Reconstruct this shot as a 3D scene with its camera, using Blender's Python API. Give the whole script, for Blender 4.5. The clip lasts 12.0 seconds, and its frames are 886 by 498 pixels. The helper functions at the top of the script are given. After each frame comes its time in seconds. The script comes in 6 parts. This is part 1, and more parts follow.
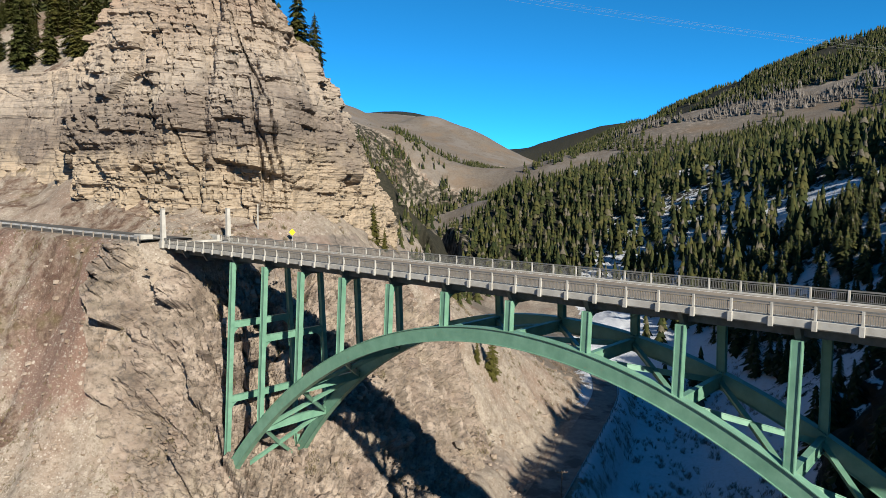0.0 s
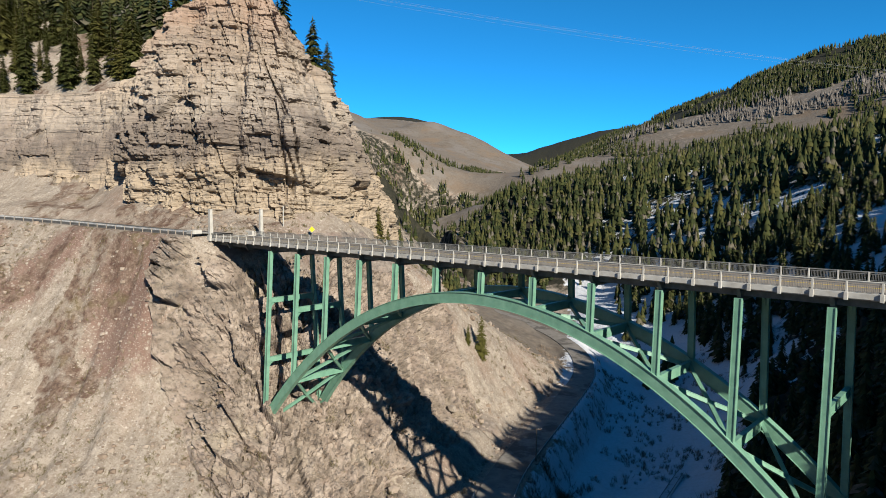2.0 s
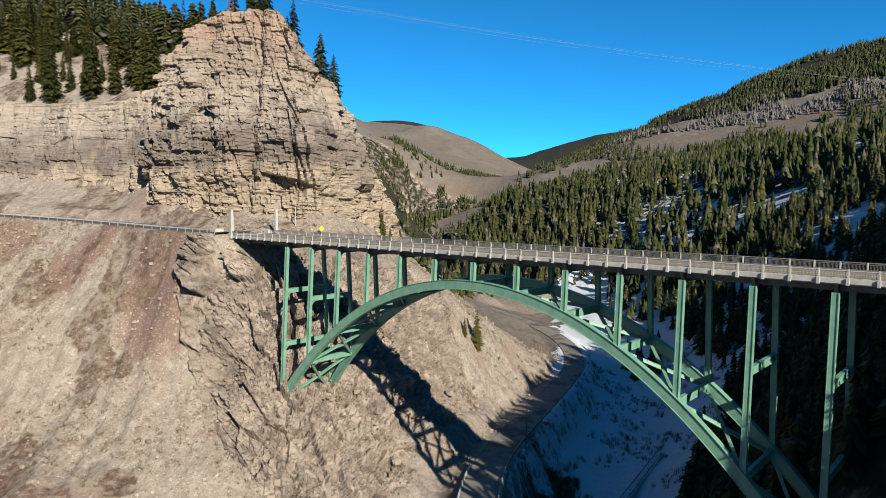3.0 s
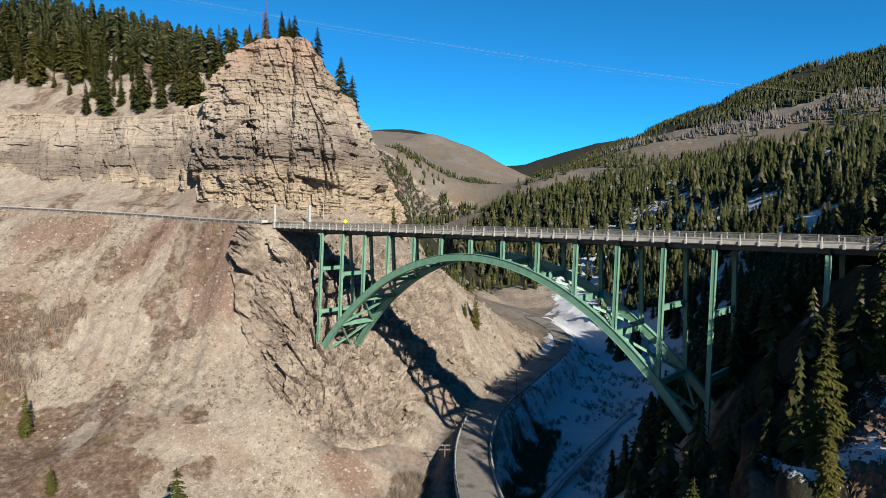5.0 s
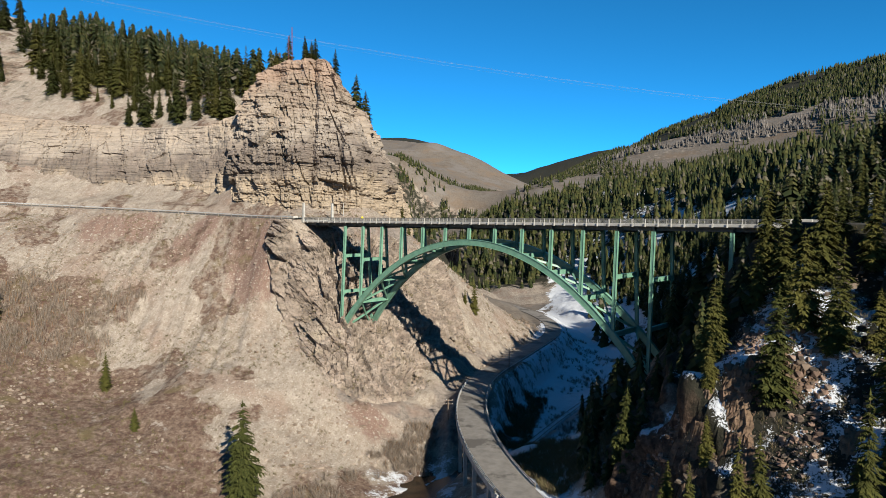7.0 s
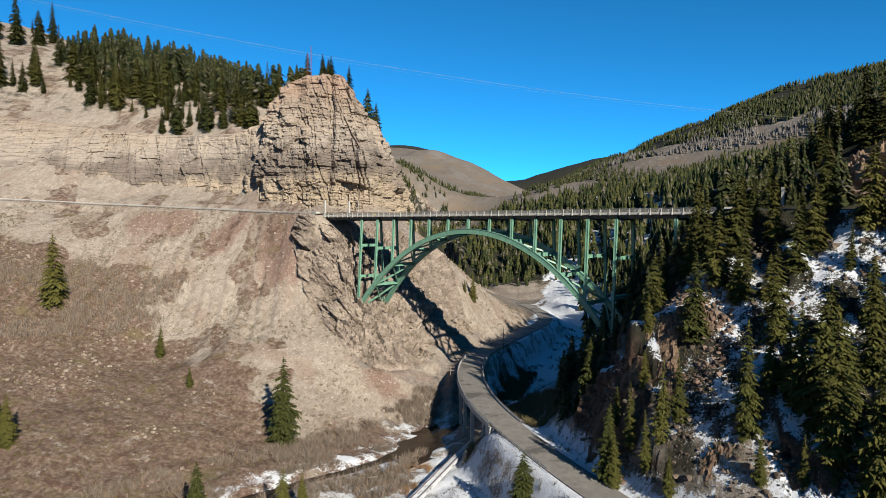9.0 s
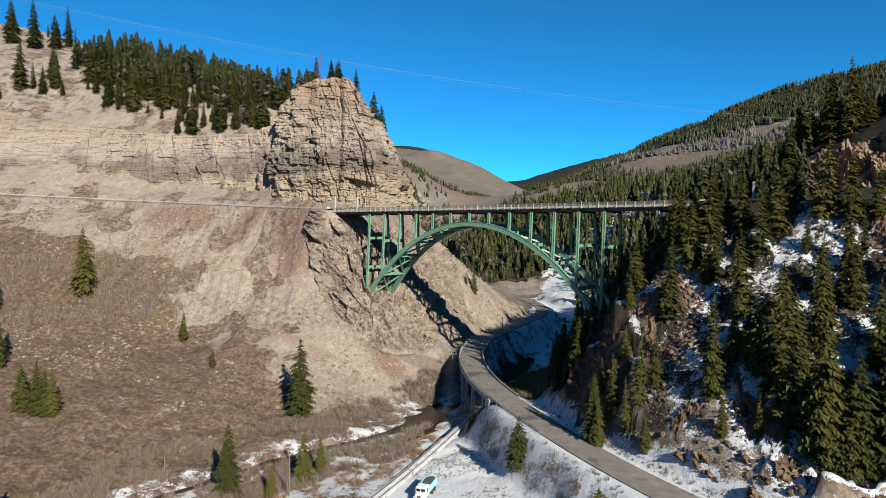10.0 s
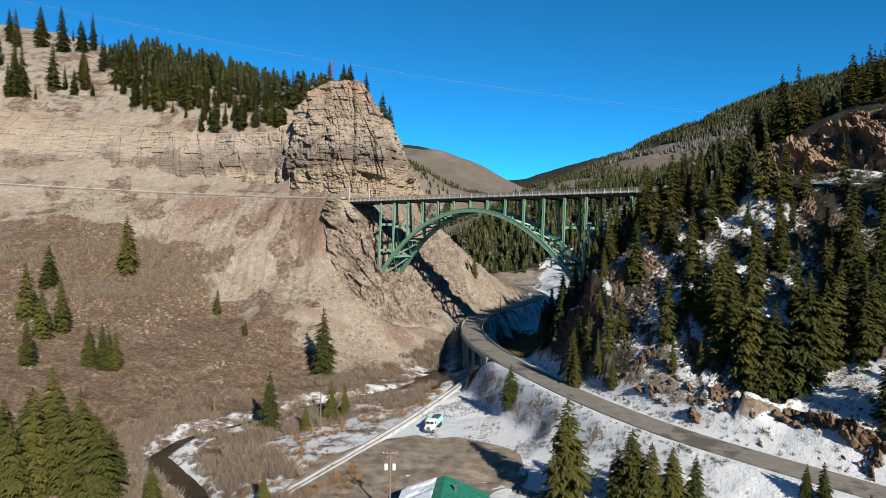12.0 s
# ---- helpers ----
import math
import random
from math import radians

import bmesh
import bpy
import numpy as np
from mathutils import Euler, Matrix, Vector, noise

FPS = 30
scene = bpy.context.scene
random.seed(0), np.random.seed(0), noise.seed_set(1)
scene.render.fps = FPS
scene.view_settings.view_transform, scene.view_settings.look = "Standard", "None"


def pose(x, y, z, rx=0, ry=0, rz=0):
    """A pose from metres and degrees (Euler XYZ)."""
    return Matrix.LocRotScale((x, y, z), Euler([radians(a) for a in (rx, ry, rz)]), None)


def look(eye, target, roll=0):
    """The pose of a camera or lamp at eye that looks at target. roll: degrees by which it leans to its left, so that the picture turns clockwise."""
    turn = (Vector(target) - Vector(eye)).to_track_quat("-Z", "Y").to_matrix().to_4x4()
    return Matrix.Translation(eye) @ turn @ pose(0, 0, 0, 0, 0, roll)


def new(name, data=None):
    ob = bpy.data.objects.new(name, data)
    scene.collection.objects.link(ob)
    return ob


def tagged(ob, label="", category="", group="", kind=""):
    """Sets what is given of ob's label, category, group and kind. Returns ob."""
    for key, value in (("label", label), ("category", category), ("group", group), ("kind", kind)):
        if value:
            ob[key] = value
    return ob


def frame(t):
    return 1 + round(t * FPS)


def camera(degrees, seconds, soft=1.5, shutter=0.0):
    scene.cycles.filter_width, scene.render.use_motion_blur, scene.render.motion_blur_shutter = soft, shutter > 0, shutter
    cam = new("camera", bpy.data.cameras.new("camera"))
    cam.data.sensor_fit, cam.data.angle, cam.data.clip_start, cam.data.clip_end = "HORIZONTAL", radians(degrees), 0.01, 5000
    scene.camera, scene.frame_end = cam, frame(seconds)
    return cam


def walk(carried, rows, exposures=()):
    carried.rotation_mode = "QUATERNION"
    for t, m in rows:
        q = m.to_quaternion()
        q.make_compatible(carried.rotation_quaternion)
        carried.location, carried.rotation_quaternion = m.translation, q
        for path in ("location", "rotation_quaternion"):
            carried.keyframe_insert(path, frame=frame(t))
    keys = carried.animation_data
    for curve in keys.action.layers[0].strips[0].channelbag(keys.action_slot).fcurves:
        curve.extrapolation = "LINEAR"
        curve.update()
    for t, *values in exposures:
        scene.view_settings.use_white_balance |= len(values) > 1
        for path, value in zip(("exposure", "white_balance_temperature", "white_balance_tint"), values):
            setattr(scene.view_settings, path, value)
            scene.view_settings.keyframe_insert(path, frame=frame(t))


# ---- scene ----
cam = camera(68.0, 12.0, 0.7)
PATH = [
    (0, (13.543, -4.351, 82.564), (13.164, -2.394, 82.402), 0.4),
    (0.5, (14.868, -10.128, 82.499), (14.488, -8.171, 82.339), 0.4),
    (1, (16.314, -16.162, 82.39), (15.936, -14.205, 82.233), 0.4),
    (1.5, (17.888, -22.407, 82.312), (17.51, -20.449, 82.158), 0.4),
    (2, (19.411, -28.912, 82.26), (19.034, -26.954, 82.112), 0.4),
    (2.5, (20.89, -35.8, 82.134), (20.514, -33.841, 81.991), 0.4),
    (3, (22.32, -43.042, 81.83), (21.946, -41.082, 81.692), 0.4),
    (5, (27.871, -75.496, 78.498), (27.492, -73.535, 78.385), 0.4),
    (5.5, (29.16, -83.729, 77.651), (28.78, -81.768, 77.544), 0.4),
    (6, (30.476, -91.804, 76.813), (30.096, -89.843, 76.712), 0.4),
    (6.5, (31.81, -99.737, 75.942), (31.43, -97.776, 75.848), 0.4),
    (7, (33.161, -107.647, 74.907), (32.781, -105.686, 74.819), 0.4),
    (9, (38.373, -139.622, 70.475), (37.993, -137.66, 70.409), 0.4),
    (9.5, (39.599, -147.533, 69.255), (39.218, -145.571, 69.19), 0.4),
    (10, (40.778, -155.45, 67.968), (40.395, -153.488, 67.904), 0.4),
    (10.5, (41.948, -163.182, 66.654), (41.564, -161.22, 66.589), 0.4),
    (11, (43.169, -170.531, 65.39), (42.784, -168.57, 65.325), 0.4),
    (11.5, (44.356, -177.515, 64.137), (43.971, -175.554, 64.071), 0.4),
    (12, (45.459, -184.263, 62.954), (45.072, -182.301, 62.888), 0.4),
]
walk(cam, [(t, look(eye, target, roll)) for t, eye, target, roll in PATH], [(0, 0.96), (5, 0.96), (9, 0.92), (12, 0.81)])

# ---- world, sun, exposure ----
SUN_FROM = Vector((0.536, -0.715, 0.449)).normalized()      # towards the sun
world = bpy.data.worlds.new("world")
scene.world = world
world.use_nodes = True
sky = world.node_tree.nodes.new("ShaderNodeTexSky")
sky.sky_type, sky.sun_disc = "NISHITA", False
sky.sun_elevation = math.asin(SUN_FROM.z)
sky.sun_rotation = math.atan2(SUN_FROM.x, SUN_FROM.y)
sky.altitude, sky.air_density, sky.dust_density, sky.ozone_density = 2600, 0.4, 0.0, 2.0
back = world.node_tree.nodes["Background"]
back.inputs["Strength"].default_value = 0.14
tint = world.node_tree.nodes.new("ShaderNodeMix")
tint.data_type, tint.blend_type = "RGBA", "MULTIPLY"
tint.inputs[0].default_value, tint.inputs[7].default_value = 1.0, (0.11, 0.76, 0.94, 1)      # the deep blue of thin, dry mountain air
world.node_tree.links.new(sky.outputs[0], tint.inputs[6])
world.node_tree.links.new(tint.outputs[2], back.inputs["Color"])
sun = new("sun", bpy.data.lights.new("sun", "SUN"))
sun.data.energy, sun.data.angle, sun.data.color = 5.0, radians(0.53), (1.0, 0.94, 0.80)
sun.matrix_world = look(SUN_FROM * 500, (0, 0, 0))


# ---- noise and small helpers ----
def hashed(*ints):
    """A random number in 0..1 for each set of whole numbers."""
    h = np.zeros(np.broadcast(*ints).shape, np.uint64) + np.uint64(1469598103)
    for n, i in enumerate(ints):
        h = (h ^ (np.asarray(i).astype(np.int64).astype(np.uint64) + np.uint64(0x9E3779B9 * (n + 1)))) * np.uint64(0x5851F42D4C957F2D)
        h ^= h >> np.uint64(31)
    h = (h * np.uint64(0x2545F4914F6CDD1D)) >> np.uint64(40)
    return h.astype(float) / float(1 << 24)


def smooth_noise(x, y, seed=0):
    xi, yi = np.floor(x), np.floor(y)
    fx, fy = x - xi, y - yi
    fx, fy = fx * fx * fx * (fx * (6 * fx - 15) + 10), fy * fy * fy * (fy * (6 * fy - 15) + 10)
    a, b = hashed(xi, yi, seed), hashed(xi + 1, yi, seed)
    c, d = hashed(xi, yi + 1, seed), hashed(xi + 1, yi + 1, seed)
    return (a + (b - a) * fx) * (1 - fy) + (c + (d - c) * fx) * fy - 0.5


def fbm(x, y, size, octaves=4, seed=0, gain=0.5):
    total, amp, x, y = 0.0, 1.0, np.asarray(x) / size, np.asarray(y) / size
    for n in range(octaves):
        total = total + amp * smooth_noise(x * 0.8 + y * 0.6 + 17.3 * n, y * 0.8 - x * 0.6 + 9.1 * n, seed + n)
        x, y, amp = x * 2.03, y * 2.03, amp * gain
    return total


def facets(x, y, size, seed=0):
    """Tilted flat facets, one for each cell of a scattered grid: height -0.5 to 0.5 and how near the joint is (0 at it)."""
    x, y = np.asarray(x) / size, np.asarray(y) / size
    xi, yi = np.floor(x), np.floor(y)
    f1, f2, height = np.full(x.shape, 9.0), np.full(x.shape, 9.0), np.zeros(x.shape)
    for dx in (-1, 0, 1):
        for dy in (-1, 0, 1):
            a, b = xi + dx, yi + dy
            ox, oy = x - a - hashed(a, b, seed), y - b - hashed(a, b, seed + 1)
            d = np.hypot(ox, oy)
            h = hashed(a, b, seed + 2) - 0.5 + (hashed(a, b, seed + 3) - 0.5) * ox * 1.6 + (hashed(a, b, seed + 4) - 0.5) * oy * 1.6
            f2 = np.where(d < f1, f1, np.minimum(f2, d))
            height = np.where(d < f1, h, height)
            f1 = np.minimum(f1, d)
    return height, f2 - f1


def ease(a, b, x):
    t = np.clip((np.asarray(x, float) - a) / (b - a), 0, 1)
    return t * t * (3 - 2 * t)


def along(points, step):
    """Points at even steps on a polyline rounded at its corners."""
    p = np.array(points, float)
    for _ in range(3):
        q = np.empty((2 * len(p) - 2, p.shape[1]))
        q[0::2], q[1::2] = 0.75 * p[:-1] + 0.25 * p[1:], 0.25 * p[:-1] + 0.75 * p[1:]
        p = np.vstack([p[:1], q[1:-1], p[-1:]])
    d = np.r_[0, np.cumsum(np.hypot(*np.diff(p[:, :2], axis=0).T))]
    s = np.linspace(0, d[-1], max(2, int(round(d[-1] / step)) + 1))
    return np.stack([np.interp(s, d, p[:, k]) for k in range(p.shape[1])], 1), s


def off_line(x, y, line):
    """For places x, y: the distance to a polyline and the line's height and length there."""
    best, height, run, done = np.full(x.shape, 1e9), np.zeros(x.shape), np.zeros(x.shape), 0.0
    for a, b in zip(line[:-1], line[1:]):
        d = b[:2] - a[:2]
        n = math.hypot(*d)
        t = np.clip(((x - a[0]) * d[0] + (y - a[1]) * d[1]) / (n * n), 0, 1)
        far = np.hypot(x - a[0] - t * d[0], y - a[1] - t * d[1])
        near = far < best
        best[near], height[near], run[near] = far[near], (a[2] + t * (b[2] - a[2]))[near], (done + t * n)[near]
        done += n
    return best, height, run


def mesh_from(name, verts, faces, material=None, smooth=False):
    me = bpy.data.meshes.new(name)
    me.from_pydata([tuple(v) for v in verts], [], [tuple(f) for f in faces])
    if material:
        me.materials.append(material)
    if smooth:
        me.polygons.foreach_set("use_smooth", np.ones(len(me.polygons), bool))
    me.update()
    return me


def sheet(name, grid, material, smooth=True, masks=None):
    """One mesh from a grid of places (rows, columns, 3); masks: named values at its points."""
    r, c = grid.shape[:2]
    me = bpy.data.meshes.new(name)
    n = np.arange(r * c).reshape(r, c)
    quads = np.stack([n[:-1, :-1], n[:-1, 1:], n[1:, 1:], n[1:, :-1]], -1).reshape(-1, 4)
    me.vertices.add(r * c)
    me.vertices.foreach_set("co", grid.reshape(-1).astype(np.float32))
    me.loops.add(quads.size)
    me.loops.foreach_set("vertex_index", quads.reshape(-1).astype(np.int32))
    me.polygons.add(len(quads))
    me.polygons.foreach_set("loop_start", np.arange(0, quads.size, 4).astype(np.int32))
    me.polygons.foreach_set("use_smooth", np.full(len(quads), smooth))
    me.update(calc_edges=True)
    for key, values in (masks or {}).items():
        layer = me.attributes.new(key, "FLOAT", "POINT")
        layer.data.foreach_set("value", np.asarray(values, np.float32).reshape(-1))
    me.materials.append(material)
    return me


def boxes_mesh(name, items, material, bevel=0.0):
    """One mesh of boxes; an item is a matrix and its sizes."""
    bm = bmesh.new()
    for m, size in items:
        made = bmesh.ops.create_cube(bm, size=1.0, matrix=m @ Matrix.Diagonal((*size, 1)))
        if bevel:
            edges = list({e for v in made["verts"] for e in v.link_edges})
            bmesh.ops.bevel(bm, geom=edges, offset=bevel, segments=1, affect="EDGES")
    me = bpy.data.meshes.new(name)
    bm.to_mesh(me)
    bm.free()
    me.materials.append(material)
    return me


def part(name, me, parent, label="", m=None):
    ob = new(name, me)
    ob.parent = parent
    if m is not None:
        ob.matrix_basis = m
    return tagged(ob, label) if label else ob


# ---- materials ----
class Nodes:
    """A material with a few short ways to wire it."""
    def __init__(self, name, roughness=0.8, metallic=0.0, specular=0.3):
        self.mat = bpy.data.materials.new(name)
        self.mat.use_nodes = True
        self.tree = self.mat.node_tree
        self.bsdf = self.tree.nodes["Principled BSDF"]
        self.bsdf.inputs["Roughness"].default_value = roughness
        self.bsdf.inputs["Metallic"].default_value = metallic
        self.bsdf.inputs["Specular IOR Level"].default_value = specular
        self.place = self.tree.nodes.new("ShaderNodeNewGeometry").outputs["Position"]

    def link(self, a, b):
        self.tree.links.new(a, b)

    def stretch(self, scale):
        n = self.tree.nodes.new("ShaderNodeMapping")
        n.inputs["Scale"].default_value = scale
        self.link(self.place, n.inputs["Vector"])
        return n.outputs[0]

    def noise(self, size, detail=4.0, rough=0.55, vector=None):
        n = self.tree.nodes.new("ShaderNodeTexNoise")
        n.inputs["Scale"].default_value, n.inputs["Detail"].default_value, n.inputs["Roughness"].default_value = 1.0 / size, detail, rough
        self.link(vector or self.place, n.inputs["Vector"])
        return n.outputs["Fac"]

    def cells(self, size, vector=None, feature="F1"):
        n = self.tree.nodes.new("ShaderNodeTexVoronoi")
        n.feature = feature
        n.inputs["Scale"].default_value = 1.0 / size
        self.link(vector or self.place, n.inputs["Vector"])
        return n.outputs["Distance"], n.outputs["Color"] if feature == "F1" else None

    def ramp(self, value, *stops):
        n = self.tree.nodes.new("ShaderNodeValToRGB")
        while len(n.color_ramp.elements) < len(stops):
            n.color_ramp.elements.new(0.5)
        for e, (at, colour) in zip(n.color_ramp.elements, stops):
            e.position = at
            e.color = (*colour, 1) if isinstance(colour, tuple) else (colour, colour, colour, 1)
        self.link(value, n.inputs["Fac"])
        return n.outputs["Color"]

    def mix(self, fac, a, b, blend="MIX"):
        n = self.tree.nodes.new("ShaderNodeMix")
        n.data_type, n.blend_type = "RGBA", blend
        for at, v in ((0, fac), (6, a), (7, b)):
            if isinstance(v, bpy.types.NodeSocket):
                self.link(v, n.inputs[at])
            else:
                n.inputs[at].default_value = (*v, 1) if isinstance(v, tuple) else v
        return n.outputs[2]

    def math(self, op, a, b=0.5):
        n = self.tree.nodes.new("ShaderNodeMath")
        n.operation = op
        for at, v in ((0, a), (1, b)):
            if isinstance(v, bpy.types.NodeSocket):
                self.link(v, n.inputs[at])
            else:
                n.inputs[at].default_value = v
        return n.outputs[0]

    def mask(self, name):
        n = self.tree.nodes.new("ShaderNodeAttribute")
        n.attribute_name = name
        return n.outputs["Fac"]

    def slope(self):
        n = self.tree.nodes.new("ShaderNodeNewGeometry")
        s = self.tree.nodes.new("ShaderNodeSeparateXYZ")
        self.link(n.outputs["Normal"], s.inputs[0])
        return s.outputs["Z"]

    def random(self):
        return self.tree.nodes.new("ShaderNodeObjectInfo").outputs["Random"]

    def island(self):
        return self.tree.nodes.new("ShaderNodeNewGeometry").outputs["Random Per Island"]

    def colour(self, c):
        if isinstance(c, tuple):
            self.bsdf.inputs["Base Color"].default_value = (*c, 1)
        else:
            self.link(c, self.bsdf.inputs["Base Color"])
        return self

    def rough(self, v):
        self.link(v, self.bsdf.inputs["Roughness"])
        return self

    def bump(self, height, strength=0.5, distance=0.1):
        n = self.tree.nodes.new("ShaderNodeBump")
        n.inputs["Strength"].default_value, n.inputs["Distance"].default_value = strength, distance
        self.link(height, n.inputs["Height"])
        self.link(n.outputs[0], self.bsdf.inputs["Normal"])
        return self


def simple(name, dark, light, size=0.5, roughness=0.7, metallic=0.0, bump=0.0, distance=0.02):
    m = Nodes(name, roughness, metallic)
    n = m.noise(size, 6.0, 0.6)
    m.colour(m.ramp(n, (0.3, dark), (0.7, light)))
    if bump:
        m.bump(m.noise(size * 0.2, 4.0, 0.6), bump, distance)
    return m.mat


def ground_material():
    m = Nodes("hillside", 0.95, 0.0, 0.1)
    big, mid, fine = m.noise(14.0, 5.0, 0.6), m.noise(2.5, 6.0, 0.65), m.noise(0.35, 4.0, 0.7)
    dirt = m.ramp(mid, (0.3, (0.29, 0.245, 0.20)), (0.55, (0.44, 0.38, 0.315)), (0.8, (0.55, 0.485, 0.41)))
    dirt = m.mix(m.ramp(big, (0.52, 0.0), (0.66, 0.6)), dirt, (0.31, 0.205, 0.16))
    streak = m.noise(0.9, 6.0, 0.7, m.stretch((1.0, 0.2, 0.2)))
    dirt = m.mix(m.ramp(streak, (0.46, 0.0), (0.68, 0.6)), dirt, (0.24, 0.175, 0.13))
    dirt = m.mix(m.ramp(fine, (0.50, 0.0), (0.70, 0.7)), dirt, (0.18, 0.14, 0.11))
    grit = m.noise(0.85, 6.0, 0.75)
    dirt = m.mix(m.ramp(grit, (0.54, 0.0), (0.66, 0.7)), dirt, (0.17, 0.125, 0.095))
    dirt = m.mix(m.ramp(grit, (0.30, 0.7), (0.42, 0.0)), dirt, (0.58, 0.51, 0.43))
    dirt = m.mix(m.ramp(m.math("ADD", m.mask("stain"), m.math("MULTIPLY", m.math("SUBTRACT", m.noise(3.0, 6.0, 0.7), 0.5), 1.3)), (0.42, 0.0), (0.75, 0.85)), dirt, (0.235, 0.145, 0.115))
    for size, few, pale in ((0.9, 0.80, 0.8), (0.42, 0.62, 0.75), (0.24, 0.5, 0.6)):      # stones of three sizes, each with its own grey
        near, own = m.cells(size)
        grey = m.tree.nodes.new("ShaderNodeSeparateColor")
        m.link(own, grey.inputs[0])
        stone = m.math("MULTIPLY", m.ramp(near, (0.30, pale), (0.42, 0.0)), m.ramp(grey.outputs["Red"], (few, 0.0), (few + 0.03, 1.0)))
        dirt = m.mix(stone, dirt, m.ramp(grey.outputs["Green"], (0.0, (0.16, 0.125, 0.10)), (0.35, (0.36, 0.30, 0.25)), (1.0, (0.62, 0.56, 0.49))))
    brush = m.ramp(m.noise(1.1, 6.0, 0.7), (0.3, (0.075, 0.054, 0.042)), (0.5, (0.20, 0.138, 0.105)), (0.72, (0.35, 0.28, 0.22)))
    brush = m.mix(m.ramp(m.noise(2.6, 5.0, 0.7), (0.50, 0.0), (0.60, 0.75)), brush, (0.115, 0.066, 0.050))
    brush = m.mix(m.ramp(m.noise(3.4, 6.0, 0.75), (0.59, 0.0), (0.65, 0.6)), brush, (0.46, 0.41, 0.36))
    brush = m.mix(m.ramp(m.noise(8.0, 4.0), (0.58, 0.0), (0.68, 0.45)), brush, (0.20, 0.17, 0.075))
    soil = m.mix(m.ramp(m.math("ADD", m.mask("brush"), m.math("MULTIPLY", m.math("SUBTRACT", mid, 0.5), 1.2)), (0.4, 0.0), (0.6, 1.0)), dirt, brush)
    rock = m.ramp(m.noise(1.6, 8.0, 0.7, m.stretch((1.0, 1.0, 1.7))), (0.25, (0.09, 0.078, 0.07)), (0.45, (0.23, 0.195, 0.17)), (0.6, (0.34, 0.29, 0.25)), (0.8, (0.44, 0.39, 0.345)))
    rock = m.mix(m.ramp(m.noise(9.0, 4.0), (0.48, 0.0), (0.68, 0.5)), rock, (0.36, 0.235, 0.18))
    rust = m.ramp(m.noise(1.3, 7.0, 0.72), (0.30, (0.028, 0.022, 0.018)), (0.5, (0.115, 0.075, 0.053)), (0.75, (0.30, 0.20, 0.145)))
    rock = m.mix(m.mask("rust"), rock, rust)
    soil = m.mix(m.ramp(m.math("ADD", m.mask("rock"), m.math("MULTIPLY", m.math("SUBTRACT", mid, 0.5), 0.9)), (0.4, 0.0), (0.6, 1.0)), soil, rock)
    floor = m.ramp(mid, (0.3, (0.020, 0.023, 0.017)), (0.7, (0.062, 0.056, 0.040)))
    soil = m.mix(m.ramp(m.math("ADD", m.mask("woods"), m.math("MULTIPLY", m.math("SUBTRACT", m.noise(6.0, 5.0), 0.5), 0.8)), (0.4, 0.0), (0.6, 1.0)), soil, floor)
    grass = m.ramp(m.noise(3.0, 6.0, 0.7), (0.3, (0.15, 0.125, 0.105)), (0.7, (0.25, 0.215, 0.18)))
    grass = m.mix(m.ramp(m.noise(70.0, 5.0, 0.6), (0.50, 0.0), (0.64, 0.6)), grass, (0.24, 0.17, 0.115))
    grass = m.mix(m.ramp(m.noise(110.0, 6.0, 0.65), (0.50, 0.0), (0.60, 0.8)), grass, (0.235, 0.21, 0.19))
    grass = m.mix(m.ramp(m.noise(26.0, 6.0, 0.7), (0.54, 0.0), (0.64, 0.6)), grass, (0.15, 0.115, 0.085))
    soil = m.mix(m.ramp(m.math("ADD", m.mask("grass"), m.math("MULTIPLY", m.math("SUBTRACT", m.noise(9.0, 5.0), 0.5), 0.9)), (0.4, 0.0), (0.6, 1.0)), soil, grass)
    drift = m.math("ADD", m.math("MULTIPLY", m.math("SUBTRACT", m.noise(5.0, 7.0, 0.68), 0.5), 1.9), m.math("MULTIPLY", m.math("SUBTRACT", fine, 0.5), 1.1))
    lie = m.math("MULTIPLY", m.math("SUBTRACT", m.slope(), 0.75), 1.3)
    snow = m.ramp(m.math("ADD", m.math("ADD", m.mask("snow"), drift), lie), (0.46, 0.0), (0.56, 1.0))
    soil = m.mix(1.0, soil, (0.63, 0.62, 0.615), "MULTIPLY")
    m.colour(m.mix(snow, soil, m.mix(m.ramp(m.noise(0.9, 5.0, 0.7), (0.45, 0.0), (0.75, 0.45)), (0.52, 0.535, 0.57), (0.34, 0.315, 0.29))))
    height = m.math("ADD", m.math("MULTIPLY", mid, 0.7), m.math("MULTIPLY", fine, 0.3))
    return m.bump(height, 1.0, 0.6).mat


